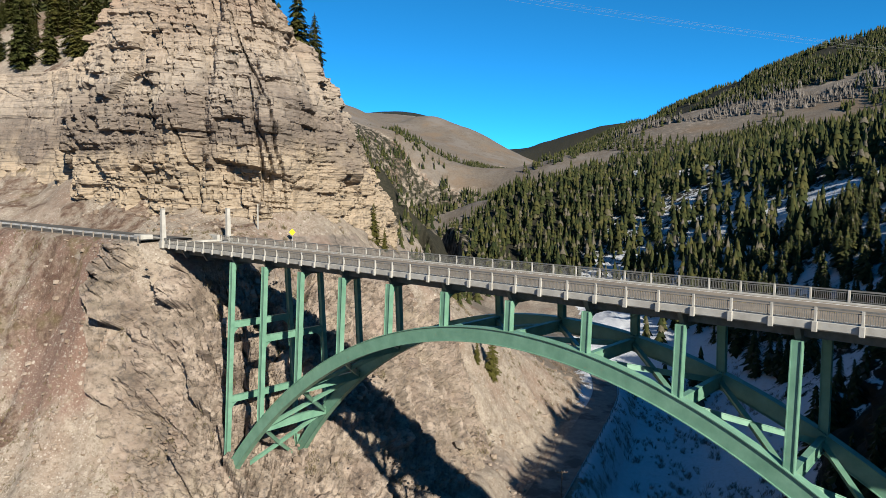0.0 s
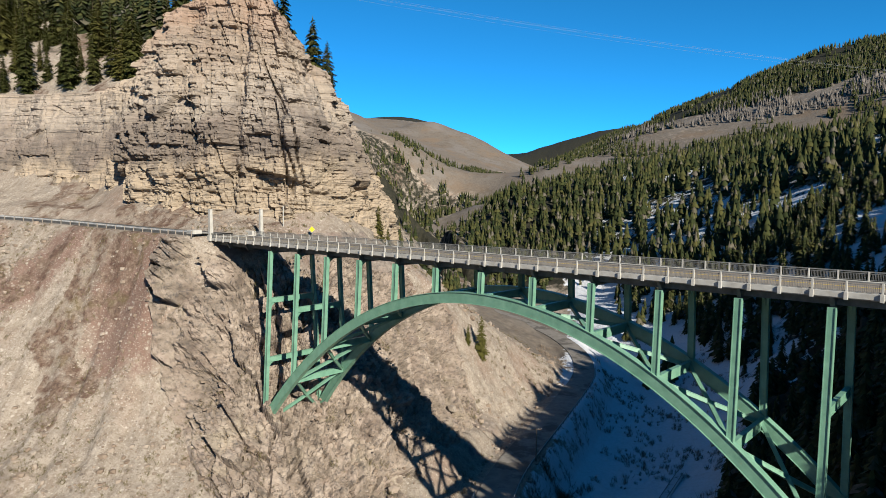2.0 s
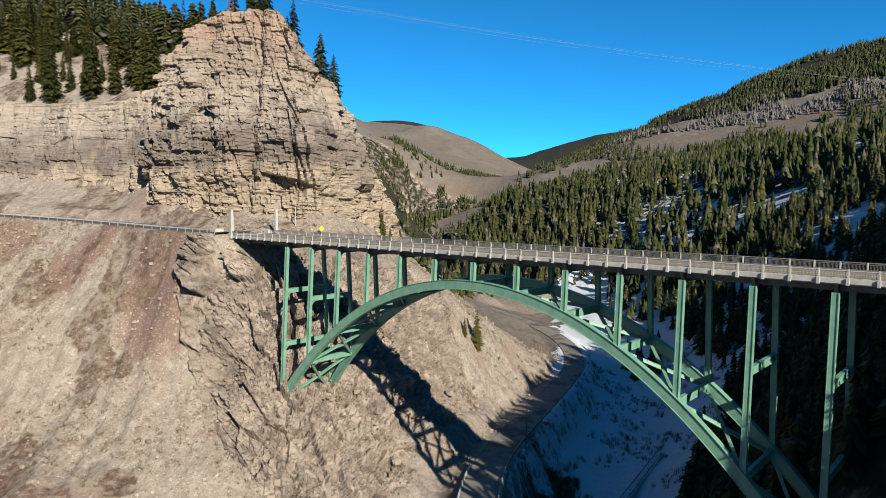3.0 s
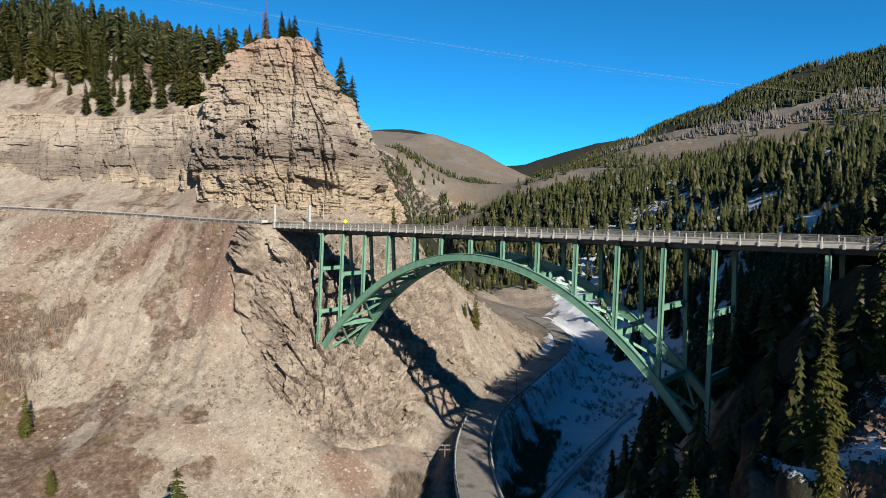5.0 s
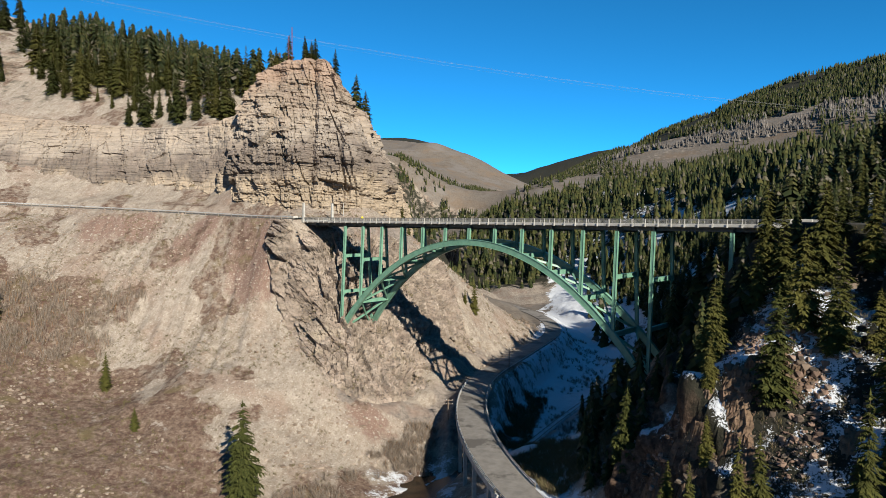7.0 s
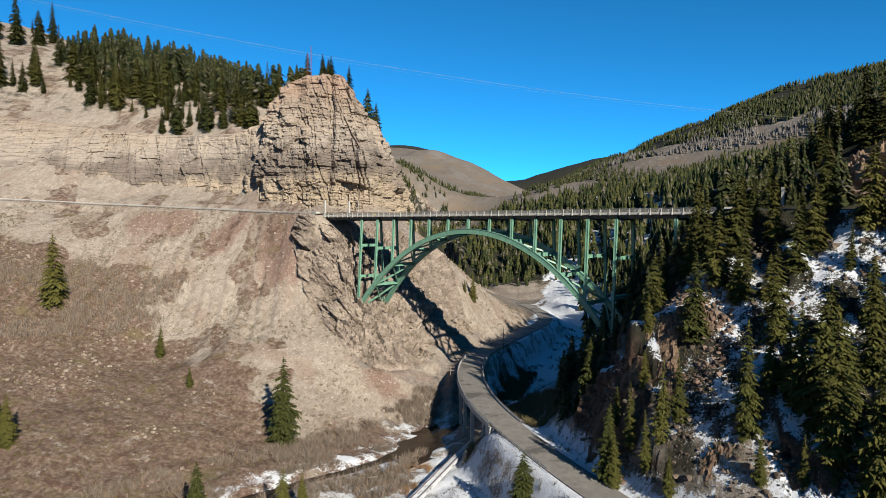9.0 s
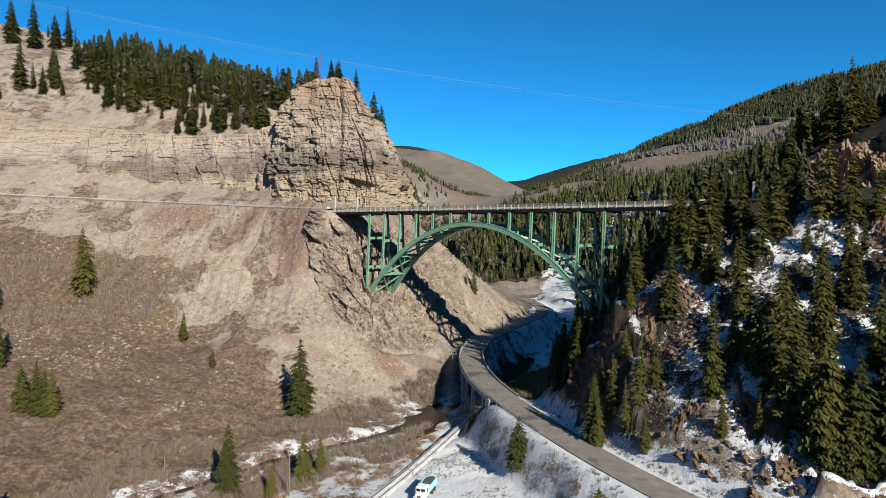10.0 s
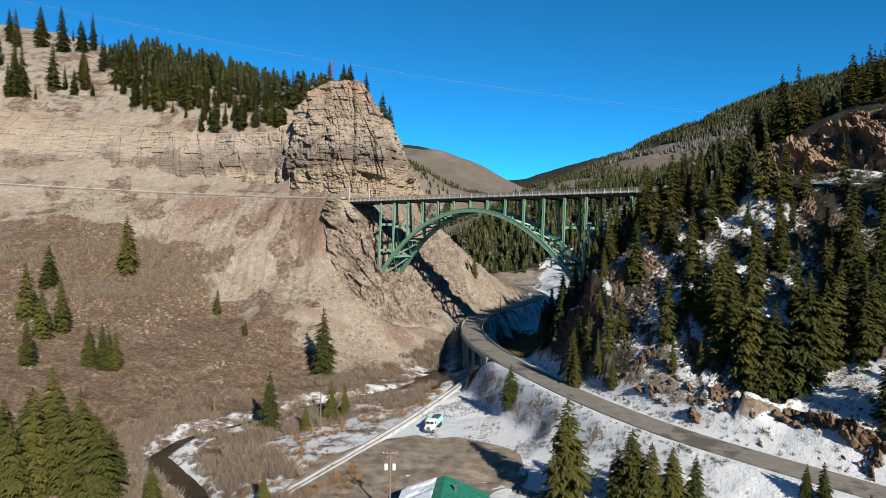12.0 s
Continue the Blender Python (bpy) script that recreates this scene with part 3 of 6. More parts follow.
def land(x, y, rough=True):
    """The height of the ground, with its roughness, and cut for the river and the roads."""
    x, y = np.asarray(x, float), np.asarray(y, float)
    z = between(x, y, BASE_X, BASE_Y, BASE_Z)
    if rough:
        near = 1 - ease(330, 520, np.hypot(x, y - 60))
        gully = np.abs(fbm(x * 1.0 + y * 0.25, y * 0.10, 5.5, 4, 91, 0.6)) * ease(-170, -120, x) * (1 - ease(-62, -50, x)) * ease(20, 45, z) * (1 - ease(72, 76, z))
        z = z + near * (fbm(x, y, 22, 4, 3) * 2.2 + fbm(x, y, 3.2, 3, 23) * 0.5 - gully * 3.0)
        z = z + (1 - near) * fbm(x, y, 260, 6, 5, 0.55) * np.clip(np.hypot(x, y) * 0.012, 0, 11)
    flat = np.exp(-(((x - 12) / 38) ** 2 + ((y + 52) / 42) ** 2) ** 3)
    z = z + flat * (12.0 + 0.25 * fbm(x, y, 9, 3, 8) - z) * (1 - ease(26, 36, x - 0.55 * (y + 45)))
    d, h, _ = off_line(x, y, RIVER_RUN)
    wide = 2.9 + 1.3 * fbm(x, y, 14, 2, 71)
    z = np.where(d < 30, z + (1 - ease(wide, wide + 7, d)) * (np.minimum(z, h + 0.6) - z), z)
    bed = -1.1 + 1.2 * ease(70, 84, y) + 0.25 * fbm(x, y, 5, 2, 73)      # open water below the viaduct, frozen and snowed over above it
    z = np.where(d < wide + 0.5, np.minimum(z, h + bed + 1.3 * ease(wide - 2.5, wide + 0.5, d)), z)
    d, h, run = off_line(x, y, LOW_RUN)
    bank = 1 - ease(4.6, 10.5, d)
    over = np.exp(-(((x - 11) / 15) ** 2 + ((y - 46) / 34) ** 2) ** 2)      # where the road stands on its viaduct
    z = z + bank * (1 - over) * (h - 0.25 - z)
    z = np.where(d < 4.4, np.minimum(z, h - 0.25 - 0.6 * over), z)
    d, h, run = off_line(x, y, HIGH_RUN)
    s = (x - MID.x) * U.x + (y - MID.y) * U.y
    span = ease(WEST_END - 1, WEST_END + 3, s) * (1 - ease(EAST_END - 3, EAST_END + 1, s))
    z = z + (1 - ease(5.0, 9.0, d)) * (1 - span) * (h - 0.22 - z)
    z = np.where((d < 9) & (span > 0), np.minimum(z, h - 3.2 * span), z)
    return z


BUTTRESS_FOOT = [(-64.5, 88.5, 70), (-60, 83.5, 62), (-56, 80, 52), (-51, 76, 44), (-43, 67.5, 36), (-34, 61.5, 30), (-25, 60.5, 25), (-16, 66, 24), (-9.5, 80, 25), (-6, 97, 25), (-2, 118, 25), (1, 140, 25)]
BUTTRESS_TOP = [(-63, 91, 72), (-59, 89, 73.4), (-55, 87, 74), (-50, 90, 73.5), (-47, 94, 73.5), (-43, 100, 72), (-36, 115, 70), (-28, 130, 66), (-16, 155, 55)]
CUT_FOOT = [(88, 20, 75.2), (97, 15.5, 75.2), (106, 12, 75), (118, 3, 74.8), (130, -4, 74.6), (146, -6, 75)]
CUT_TOP = [(94, 31, 81), (102.5, 29, 86), (112, 25, 91.5), (124, 15.5, 96.5), (136, 8, 98), (152, 8, 97)]


def within(x, y, ring, soft):
    """1 well inside a closed ring of places, falling to 0 at its edge."""
    p = np.array(ring, float)
    p = np.vstack([p, p[:1]])
    inside = np.zeros(x.shape, bool)
    for a, b in zip(p[:-1], p[1:]):
        cross = (a[1] > y) != (b[1] > y)
        inside ^= cross & (x < a[0] + (y - a[1]) / (b[1] - a[1] + 1e-12) * (b[0] - a[0]))
    return inside * ease(0.0, soft, off_line(x, y, p)[0])


def crags(x, y, z):
    """How far bare rock stands out of the smooth ground, along its normal."""
    wild = ease(-1, 3, rock_side(x, y)) * ease(-66, -60, x) * (1 - ease(2, 12, x)) * (1 - ease(150, 185, y)) * (1 - ease(73.5, 75, z))
    n = fbm(x, y, 16, 3, 52)
    east = ease(34, 46, x + 0.35 * np.minimum(y, 0)) * (1 - ease(150, 230, y)) * (1 - ease(150, 220, x)) * ease(0.0, 0.14, n + 0.02)
    road = np.minimum(off_line(x, y, LOW_RUN)[0], off_line(x, y, HIGH_RUN)[0])
    amount = np.maximum(0.25 * wild, east * ease(24, 30, z) * (1 - ease(71, 74, z) * ease(-20, 5, y + 0.6 * (x - 100)))) * ease(6.5, 12, road)
    lean = z * 0.45
    f, e = facets(x + lean, y - 0.3 * z, 7.5, 300)
    g, e2 = facets(x + lean, y - 0.3 * z + 50, 2.6, 330)
    d = 4.2 * f + 1.7 * g - 0.9 * (1 - ease(0, 0.07, e)) - 0.45 * (1 - ease(0, 0.10, e2))
    return amount * (d + 0.8 + fbm(x, y, 1.6, 3, 360) * 0.8)


GX, GY = spread(-180, 132, 0.9, (-2600, 2600), 1.035), spread(-110, 215, 0.9, (-700, 4300), 1.022)
_x, _y = np.meshgrid(GX, GY)
_z = land(_x, _y)
GROUND_GRID = _z
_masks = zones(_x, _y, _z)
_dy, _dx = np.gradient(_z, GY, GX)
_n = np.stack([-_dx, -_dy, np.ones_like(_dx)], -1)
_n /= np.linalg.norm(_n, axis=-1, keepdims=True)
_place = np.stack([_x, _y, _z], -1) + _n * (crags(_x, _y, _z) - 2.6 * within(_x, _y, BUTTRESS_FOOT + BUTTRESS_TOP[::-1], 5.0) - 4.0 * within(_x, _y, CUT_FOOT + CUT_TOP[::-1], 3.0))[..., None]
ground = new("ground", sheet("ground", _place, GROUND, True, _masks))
tagged(ground, "tan dirt, rock and snow covered canyon slopes", "ground", kind="structure")


def ground_at(x, y):
    """The height of the built ground sheet at a place."""
    return between(x, y, GX, GY, GROUND_GRID)


# ---- bedded cliffs ----
def bedded(foot, top, cell, seed, beds=(0.7, 2.6), relief=1.0, steep=False, clefts=()):
    """A cliff face from a foot line to a top line, in courses of blocks that step in and out."""
    rng = np.random.default_rng(seed)
    a, s = along(foot, cell)
    b, _ = along(top, cell)
    b = np.stack([np.interp(np.linspace(0, 1, len(a)), np.linspace(0, 1, len(b)), b[:, k]) for k in range(3)], 1)
    rise = float((b[:, 2] - a[:, 2]).max())
    rows = int(rise / (cell * 0.75)) + 1
    v = np.linspace(0, 1, rows)[:, None]
    back = 0.16 * v + 0.84 * np.clip((v - 0.42) / 0.58, 0, 1) ** 1.15 if steep else 0.75 * v + 0.25 * v * v
    x, y = a[:, 0] + (b[:, 0] - a[:, 0]) * back, a[:, 1] + (b[:, 1] - a[:, 1]) * back
    z = a[:, 2] + (b[:, 2] - a[:, 2]) * v
    t = np.gradient(a[:, :2], axis=0)
    out = np.stack([t[:, 1], -t[:, 0]], -1)
    k = 9
    out = np.stack([np.convolve(np.pad(out[:, n], k, "edge"), np.ones(2 * k + 1) / (2 * k + 1), "valid") for n in (0, 1)], -1)
    out /= np.linalg.norm(out, axis=1, keepdims=True) + 1e-9
    run, up = np.broadcast_arrays(s[None] + 0.0, z)
    dip = up + 0.03 * run + 1.2 * fbm(run, up, 26, 2, seed)
    d = 4.6 * relief * fbm(run, up * 0.5, 21, 3, seed + 9)
    massive = ease(0.02, 0.22, fbm(run, up * 0.8, 17, 2, seed + 15))      # where the beds are thick and hardly undercut
    for n, (thick, long, step, gap, under) in enumerate(((beds[1] * 2.4, 5.5, 0.95, 0.9, 1.0), (beds[1] * 0.9, 2.4, 0.6, 0.6, 0.8), (beds[0] * 1.7, 1.3, 0.22, 0.25, 0.35))):
        edges = np.cumsum(rng.uniform(0.55, 1.45, 400) * thick) + dip.min() - 1
        layer = np.clip(np.searchsorted(edges, dip), 1, 398)
        into = dip - edges[layer - 1]
        width = (rng.uniform(0.5, 1.7, 400) * long)[layer]
        along_bed = (run + 0.12 * up + 0.2 * fbm(run, up, 4, 2, seed + 2 + n) + rng.uniform(0, 20, 400)[layer]) / width
        block = np.floor(along_bed)
        joint = np.minimum(along_bed - block, 1 - along_bed + block) * width
        calm = 1 - 0.6 * massive * (n > 0)
        own = hashed(block, layer, seed + 40 + n)
        d = d + step * relief * calm * (2 * own - 1)
        d = d - gap * relief * calm * (1 - ease(0.0, 0.10 + 0.08 * (n == 0), joint)) * (hashed(block, layer, seed + 60 + n) > 0.3)
        deep = np.clip(hashed(layer, np.floor(along_bed * 0.6), seed + 31 + n) * 3.0 - 1.9, 0, 1)
        d = d - under * relief * calm * deep * (1 - ease(0.0, 0.22 * thick, into))
    d = d + 0.16 * relief * fbm(run, up, 1.6, 4, seed + 4)
    f, e = facets(run + 0.2 * up, up * 0.7, 9.0, seed + 50)
    for _ in range(2):
        f[1:-1, 1:-1] = (f[1:-1, 1:-1] * 2 + f[2:, 1:-1] + f[:-2, 1:-1] + f[1:-1, 2:] + f[1:-1, :-2]) / 6
    d = d + relief * (2.4 * f - 0.9 * (1 - ease(0, 0.035, e)))
    crack = np.abs(fbm(run + 0.2 * up, up * 0.12, 7, 3, seed + 7))
    d = d - 1.8 * relief * (1 - ease(0.0, 0.03, crack))
    for at, wide, deep in clefts:
        d -= deep * np.exp(-((s[None] - at - 0.08 * (z - 90)) / wide) ** 2)
    hold = ease(0, 0.05, v) * 1.0
    d = d * hold - 1.2 * (1 - ease(0, 0.04, v)) - 2.5 * ease(0.975, 1.0, v)
    x, y = x + out[:, 0] * d, y + out[:, 1] * d
    z = z + 0.12 * relief * fbm(s[None] + 0 * z, z, 2.2, 2, seed + 12) * hold
    return np.stack([x, y, z], -1)


TOWER_FOOT = [(-108, 136, 82), (-101, 122.5, 78), (-92, 119, 76), (-80, 112.5, 73.5), (-66, 112.5, 72.5), (-50, 114, 71.5), (-41, 118.5, 70.5), (-37, 131, 68), (-37, 154, 66), (-39, 182, 66), (-43, 208, 62)]
TOWER_TOP = [(-108, 152, 114), (-101, 142, 117), (-95, 138, 123), (-89, 138, 132.5), (-81, 139, 138), (-70, 139, 138.5), (-60, 139, 138.5), (-57, 144, 128), (-53, 152, 120), (-53, 166, 111), (-55, 188, 99), (-52, 208, 86)]
tower = new("cliff_tower", sheet("cliff_tower", bedded(TOWER_FOOT, TOWER_TOP, 0.31, 5, (0.35, 1.9), 1.1, True, ((19.5, 2.6, 6.5), (60.0, 1.6, 2.6))), CLIFF, False))
tagged(tower, "tall tan and grey layered rock cliff beside the bridge", "cliff", kind="structure")
BAND_FOOT = [(-330, 80, 96), (-262, 105, 93), (-206, 119, 89), (-160, 136, 86), (-125, 130, 82), (-112, 127, 79.5), (-97, 125, 78)]
BAND_TOP = [(-330, 112, 132), (-262, 146, 128), (-206, 146, 120), (-160, 148, 114.5), (-125, 142, 113), (-112, 140, 114), (-97, 139, 119)]
band = new("cliff_band", sheet("cliff_band", bedded(BAND_FOOT, BAND_TOP, 0.5, 8, (0.5, 2.2), 0.6), CLIFF, False))
tagged(band, "low pale layered rock band above the highway", "cliff", kind="structure")


def craggy(foot, top, cell, seed, big=6.0, relief=1.0, drape=False, sway=0.9, broken=0.0):
    """A broken rock face from a foot line to a top line, in tilted facets and joints."""
    a, s = along(foot, cell)
    b, _ = along(top, cell)
    b = np.stack([np.interp(np.linspace(0, 1, len(a)), np.linspace(0, 1, len(b)), b[:, k]) for k in range(3)], 1)
    rise = np.linalg.norm(b - a, axis=1).max()
    v = np.linspace(0, 1, int(rise / cell) + 1)[:, None]
    p = a[None] + (b - a)[None] * v[..., None]
    h = v * np.linalg.norm(b - a, axis=1)[None]
    t = np.gradient(a, axis=0)
    out = np.cross(t, b - a)
    k = 11
    out = np.stack([np.convolve(np.pad(out[:, n], k, "edge"), np.ones(2 * k + 1) / (2 * k + 1), "valid") for n in range(3)], -1)
    out /= np.linalg.norm(out, axis=1, keepdims=True) + 1e-9
    u = s[None] + 0.12 * h
    if drape:
        p[..., 2] = land(p[..., 0], p[..., 1])
        u, h = 0.75 * p[..., 0] + 0.66 * p[..., 1], p[..., 2]
    f, e = facets(u + 0.25 * h, h * 0.8, big, seed)
    g, e2 = facets(u + 31, h * 0.9, big * 0.42, seed + 20)
    q, e3 = facets(u + 77, h * 0.8, big * 0.22, seed + 40)
    d = 0.62 * big * f + 0.26 * big * g + 0.15 * big * q - 0.07 * big * (1 - ease(0, 0.10, e3)) - 0.26 * big * (1 - ease(0, 0.05, e)) - 0.13 * big * (1 - ease(0, 0.08, e2))
    d = relief * (d + sway * big * fbm(u, h, big * 3.5, 3, seed + 60) + 0.25 * fbm(u, h, 1.4, 2, seed + 70))
    if broken:
        d = d - broken * ease(-0.02, 0.16, fbm(u, h * 0.7, 9.0, 3, seed + 80))
    if drape:
        d = d * (0.7 + 0.3 * ease(0.25, 0.75, v))
    rim = ease(0, 0.12 if drape else 0.05, v) * (1 - ease(0.95, 1, v)) * ease(0, 5, s)[None] * (1 - ease(s[-1] - 9, s[-1], s))[None]
    return p + out[None] * ((d + (0.2 if drape else 0.6)) * rim - 1.2 * (1 - rim))[..., None]


OUTCROP_ROCK = cliff_material("outcrop_rock", 0.6, 1.6, False, (0.60, 0.52, 0.46))
RED_ROCK = cliff_material("red_brown_rock", 0.85, 2.0, False, (1.02, 0.92, 0.83))
ROCK = cliff_material("jointed_rock", 0.35, 2.2, False, (1.06, 1.10, 1.17))
buttress = new("rock_buttress", sheet("rock_buttress", craggy(BUTTRESS_FOOT, BUTTRESS_TOP, 0.34, 12, 4.6, 1.25, True, sway=0.4), ROCK, False))
tagged(buttress, "grey and pink broken bedrock face under the bridge end", "rock face", kind="structure")
cut = new("rock_cut", sheet("rock_cut", craggy(CUT_FOOT, CUT_TOP, 0.34, 19, 5.0, 1.75, sway=0.2), RED_ROCK, False))
LEDGE_FOOT = [(56, -22, 26), (62, -31, 25), (66, -36.5, 24), (71, -43, 22.5), (77, -50, 21.4), (84, -55.5, 21), (88, -59.5, 20.8), (93, -64.5, 20.6), (104, -73, 20.4)]
LEDGE_TOP = [(59, -19, 31), (66, -27, 32), (70, -34, 30.5), (75, -39, 30), (81, -44, 30), (88, -49, 29), (95, -55, 28.5), (100, -60, 28), (109, -68, 28)]
ledge = new("rock_ledge", sheet("rock_ledge", craggy(LEDGE_FOOT, LEDGE_TOP, 0.33, 61, 3.4, 1.35, sway=0.3, broken=2.0), OUTCROP_ROCK, False))
tagged(ledge, "broken brown rock ledge above the low road", "rock face", kind="structure")
tagged(cut, "reddish brown broken rock cut above the highway", "rock face", kind="structure")

# ---- roads ----
def ribbon(line, wide, lift, material, name, crown=0.08, thick=0.25):
    p = line.copy()
    t = np.gradient(p[:, :2], axis=0)
    t /= np.linalg.norm(t, axis=1, keepdims=True)
    side = np.stack([t[:, 1], -t[:, 0]], -1)
    rows = []
    for o, dz in ((-wide - 0.02, -thick), (-wide, 0), (-wide * 0.5, crown * 0.7), (0, crown), (wide * 0.5, crown * 0.7), (wide, 0), (wide + 0.02, -thick)):
        rows.append(np.c_[p[:, :2] + side * o, p[:, 2] + lift + dz])
    return sheet(name, np.stack(rows, 0).transpose(1, 0, 2)[:, ::-1], material, False)


low_road = new("low_road", ribbon(LOW_LINE, 3.7, 0.0, OLD_ROAD, "low_road"))
tagged(low_road, "worn grey asphalt road along the gorge floor", "road", kind="structure")
_s = (HIGH_LINE[:, 0] - MID.x) * U.x + (HIGH_LINE[:, 1] - MID.y) * U.y
west_line, east_line = HIGH_LINE[_s <= WEST_END + 2], HIGH_LINE[_s >= EAST_END - 2]
for name, line in (("highway_west", west_line), ("highway_east", east_line)):
    tagged(new(name, ribbon(line, 4.4, 0.0, ASPHALT, name)), "dark asphalt highway cut along the canyon wall", "road", kind="structure")

# river surface
RIVER_LINE = RIVER_LINE[RIVER_LINE[:, 1] < 86]
_t = np.gradient(RIVER_LINE[:, :2], axis=0)
_t /= np.linalg.norm(_t, axis=1, keepdims=True)
_side = np.stack([_t[:, 1], -_t[:, 0]], -1)
_w = np.stack([np.c_[RIVER_LINE[:, :2] + _side * o, RIVER_LINE[:, 2] - 0.45] for o in (9, 3, -3, -9)], 1)
river = new("river", sheet("river", _w, WATER, True))
tagged(river, "narrow dark brown mountain river", "river", kind="structure")

# ---- the bridge ----
ZD, PANEL, BATTER, WIDE = 73.78, 8.083, 0.0527, 8.95
AXIS = Matrix(((U.x, N.x, 0, MID.x), (U.y, N.y, 0, MID.y), (0, 0, 1, 0), (0, 0, 0, 1)))     # s along, w across, z up
RAIL_NEAR, RAIL_FAR = -0.75, 9.75


def drop(s):
    """How far the top of the arch rib lies below its crown."""
    return 0.0103 * s * s + 6.0e-7 * s ** 4


CROWN = 70.1


def side_w(z, far):
    lean = BATTER * (ZD - z)
    return WIDE + lean if far else -lean


def swept(points, across, wide, deep, name, material, flange=0.0):
    """A box (or with flange an I-shaped) member swept along points given as (s, w, z), standing square to its run."""
    p = np.array(points, float)
    t = np.gradient(p, axis=0)
    t /= np.linalg.norm(t, axis=1, keepdims=True)
    acr = np.array(across, float)
    up = np.cross(t, acr)
    up /= np.linalg.norm(up, axis=1, keepdims=True)
    acr = np.cross(up, t)
    h, w = deep / 2, wide / 2
    if flange:
        f, web = 0.07, wide * 0.36
        ring = [(-w, h), (w, h), (w, h - f), (web, h - f), (web, -h + f), (w, -h + f), (w, -h), (-w, -h), (-w, -h + f), (-web, -h + f), (-web, h - f), (-w, h - f)]
    else:
        ring = [(-w, h), (w, h), (w, -h), (-w, -h)]
    n = len(ring)
    verts = [p[i] + acr[i] * u + up[i] * v for i in range(len(p)) for u, v in ring]
    faces = [(i * n + k, i * n + (k + 1) % n, (i + 1) * n + (k + 1) % n, (i + 1) * n + k) for i in range(len(p) - 1) for k in range(n)]
    faces += [tuple(range(n))[::-1], tuple((len(p) - 1) * n + k for k in range(n))]
    me = mesh_from(name, verts, faces, material)
    bm = bmesh.new()
    bm.from_mesh(me)
    bmesh.ops.recalc_face_normals(bm, faces=bm.faces)
    bm.to_mesh(me)
    bm.free()
    return me


bridge = new("arch_bridge")
bridge.matrix_basis = AXIS
tagged(bridge, "green painted steel deck arch road bridge across the gorge", "bridge")
LEFT, RIGHT = WEST_END, EAST_END

# ribs
for far in (False, True):
    s = np.linspace(-48.7, 48.7, 73)
    zc = CROWN - 0.75 - np.array([drop(v) for v in s])
    pts = [(a, side_w(b, far), b) for a, b in zip(s, zc)]
    rib = part("arch_rib", swept(pts, (0, 1, 0), 0.95, 1.5, "arch_rib", GREEN, 0.07), bridge, "green riveted steel arch rib")
    for end in (-1, 1):
        foot_z = CROWN - 0.75 - drop(49.0)
        m = Matrix.Translation((end * 49.6, side_w(foot_z, far), foot_z - 1.6)) @ Matrix.Rotation(end * radians(40), 4, "Y")
        part("footing", boxes_mesh("footing", [(m, (1.5, 1.7, 2.6))], ROCK, 0.15), bridge, "rough stone arch footing")

# columns on the ribs and beyond them
COLUMNS = list(range(-6, 7)) + [7.9]
for far in (False, True):
    for i in COLUMNS:
        s = i * PANEL
        top = ZD - 0.9
        if abs(i) <= 6:
            foot = CROWN - drop(s) - 0.1 - (0.9 if abs(i) == 6 else 0)
        else:
            foot = float(ground_at(*(AXIS @ Vector((s, side_w(55, far), 0))).xy)) - 1.0
        pts = [(s, side_w(z, far), z) for z in np.linspace(foot, top, 4)]
        col = part("column", swept(pts, (0, 1, 0), 0.62, 0.72, "column", GREEN, 0.05), bridge)

# cross struts between the two rows of tall columns, and their curved gussets
def strut(a, b, deep, wide, name="cross_strut"):
    pts = [np.array(a) + (np.array(b) - np.array(a)) * t for t in (0, 0.5, 1)]
    return part(name, swept(pts, (1, 0, 0) if abs(a[1] - b[1]) > abs(a[0] - b[0]) else (0, 1, 0), wide, deep, name, GREEN, 0.04), bridge)


def gusset(s, w, z, turn):
    """A curved plate in the corner of a column and a strut."""
    ring = [(0, 0)] + [(1.5 * (1 - math.sin(a)), -1.5 * (1 - math.cos(a))) for a in np.linspace(0, math.pi / 2, 7)]
    verts = [(s + o, w + turn * u, z + v) for o in (-0.05, 0.05) for u, v in ring]
    n = len(ring)
    faces = [tuple(range(n)), tuple(range(2 * n - 1, n - 1, -1))] + [(k, k + n, (k + 1) % n + n, (k + 1) % n) for k in range(n)]
    part("gusset", mesh_from("gusset", verts, faces, GREEN), bridge)


for i, heights in ((-6, (64.0, 53.2)), (-5, (63.2, 53.2)), (-4, ()), (4, ()), (5, (63.2,)), (6, (63.0, 53.0))):
    for z in heights:
        if z < CROWN - drop(i * PANEL) + 2:
            continue
        strut((i * PANEL, side_w(z, False) + 0.3, z), (i * PANEL, side_w(z, True) - 0.3, z), 0.95, 0.5)
        gusset(i * PANEL, side_w(z, False) + 0.32, z - 0.45, 1)
        gusset(i * PANEL, side_w(z, True) - 0.32, z - 0.45, -1)

for i in COLUMNS:      # brackets under the floor beams
    gusset(i * PANEL, side_w(ZD - 1.2, False) + 0.32, ZD - 1.2, 1)
    gusset(i * PANEL, side_w(ZD - 1.2, True) - 0.32, ZD - 1.2, -1)

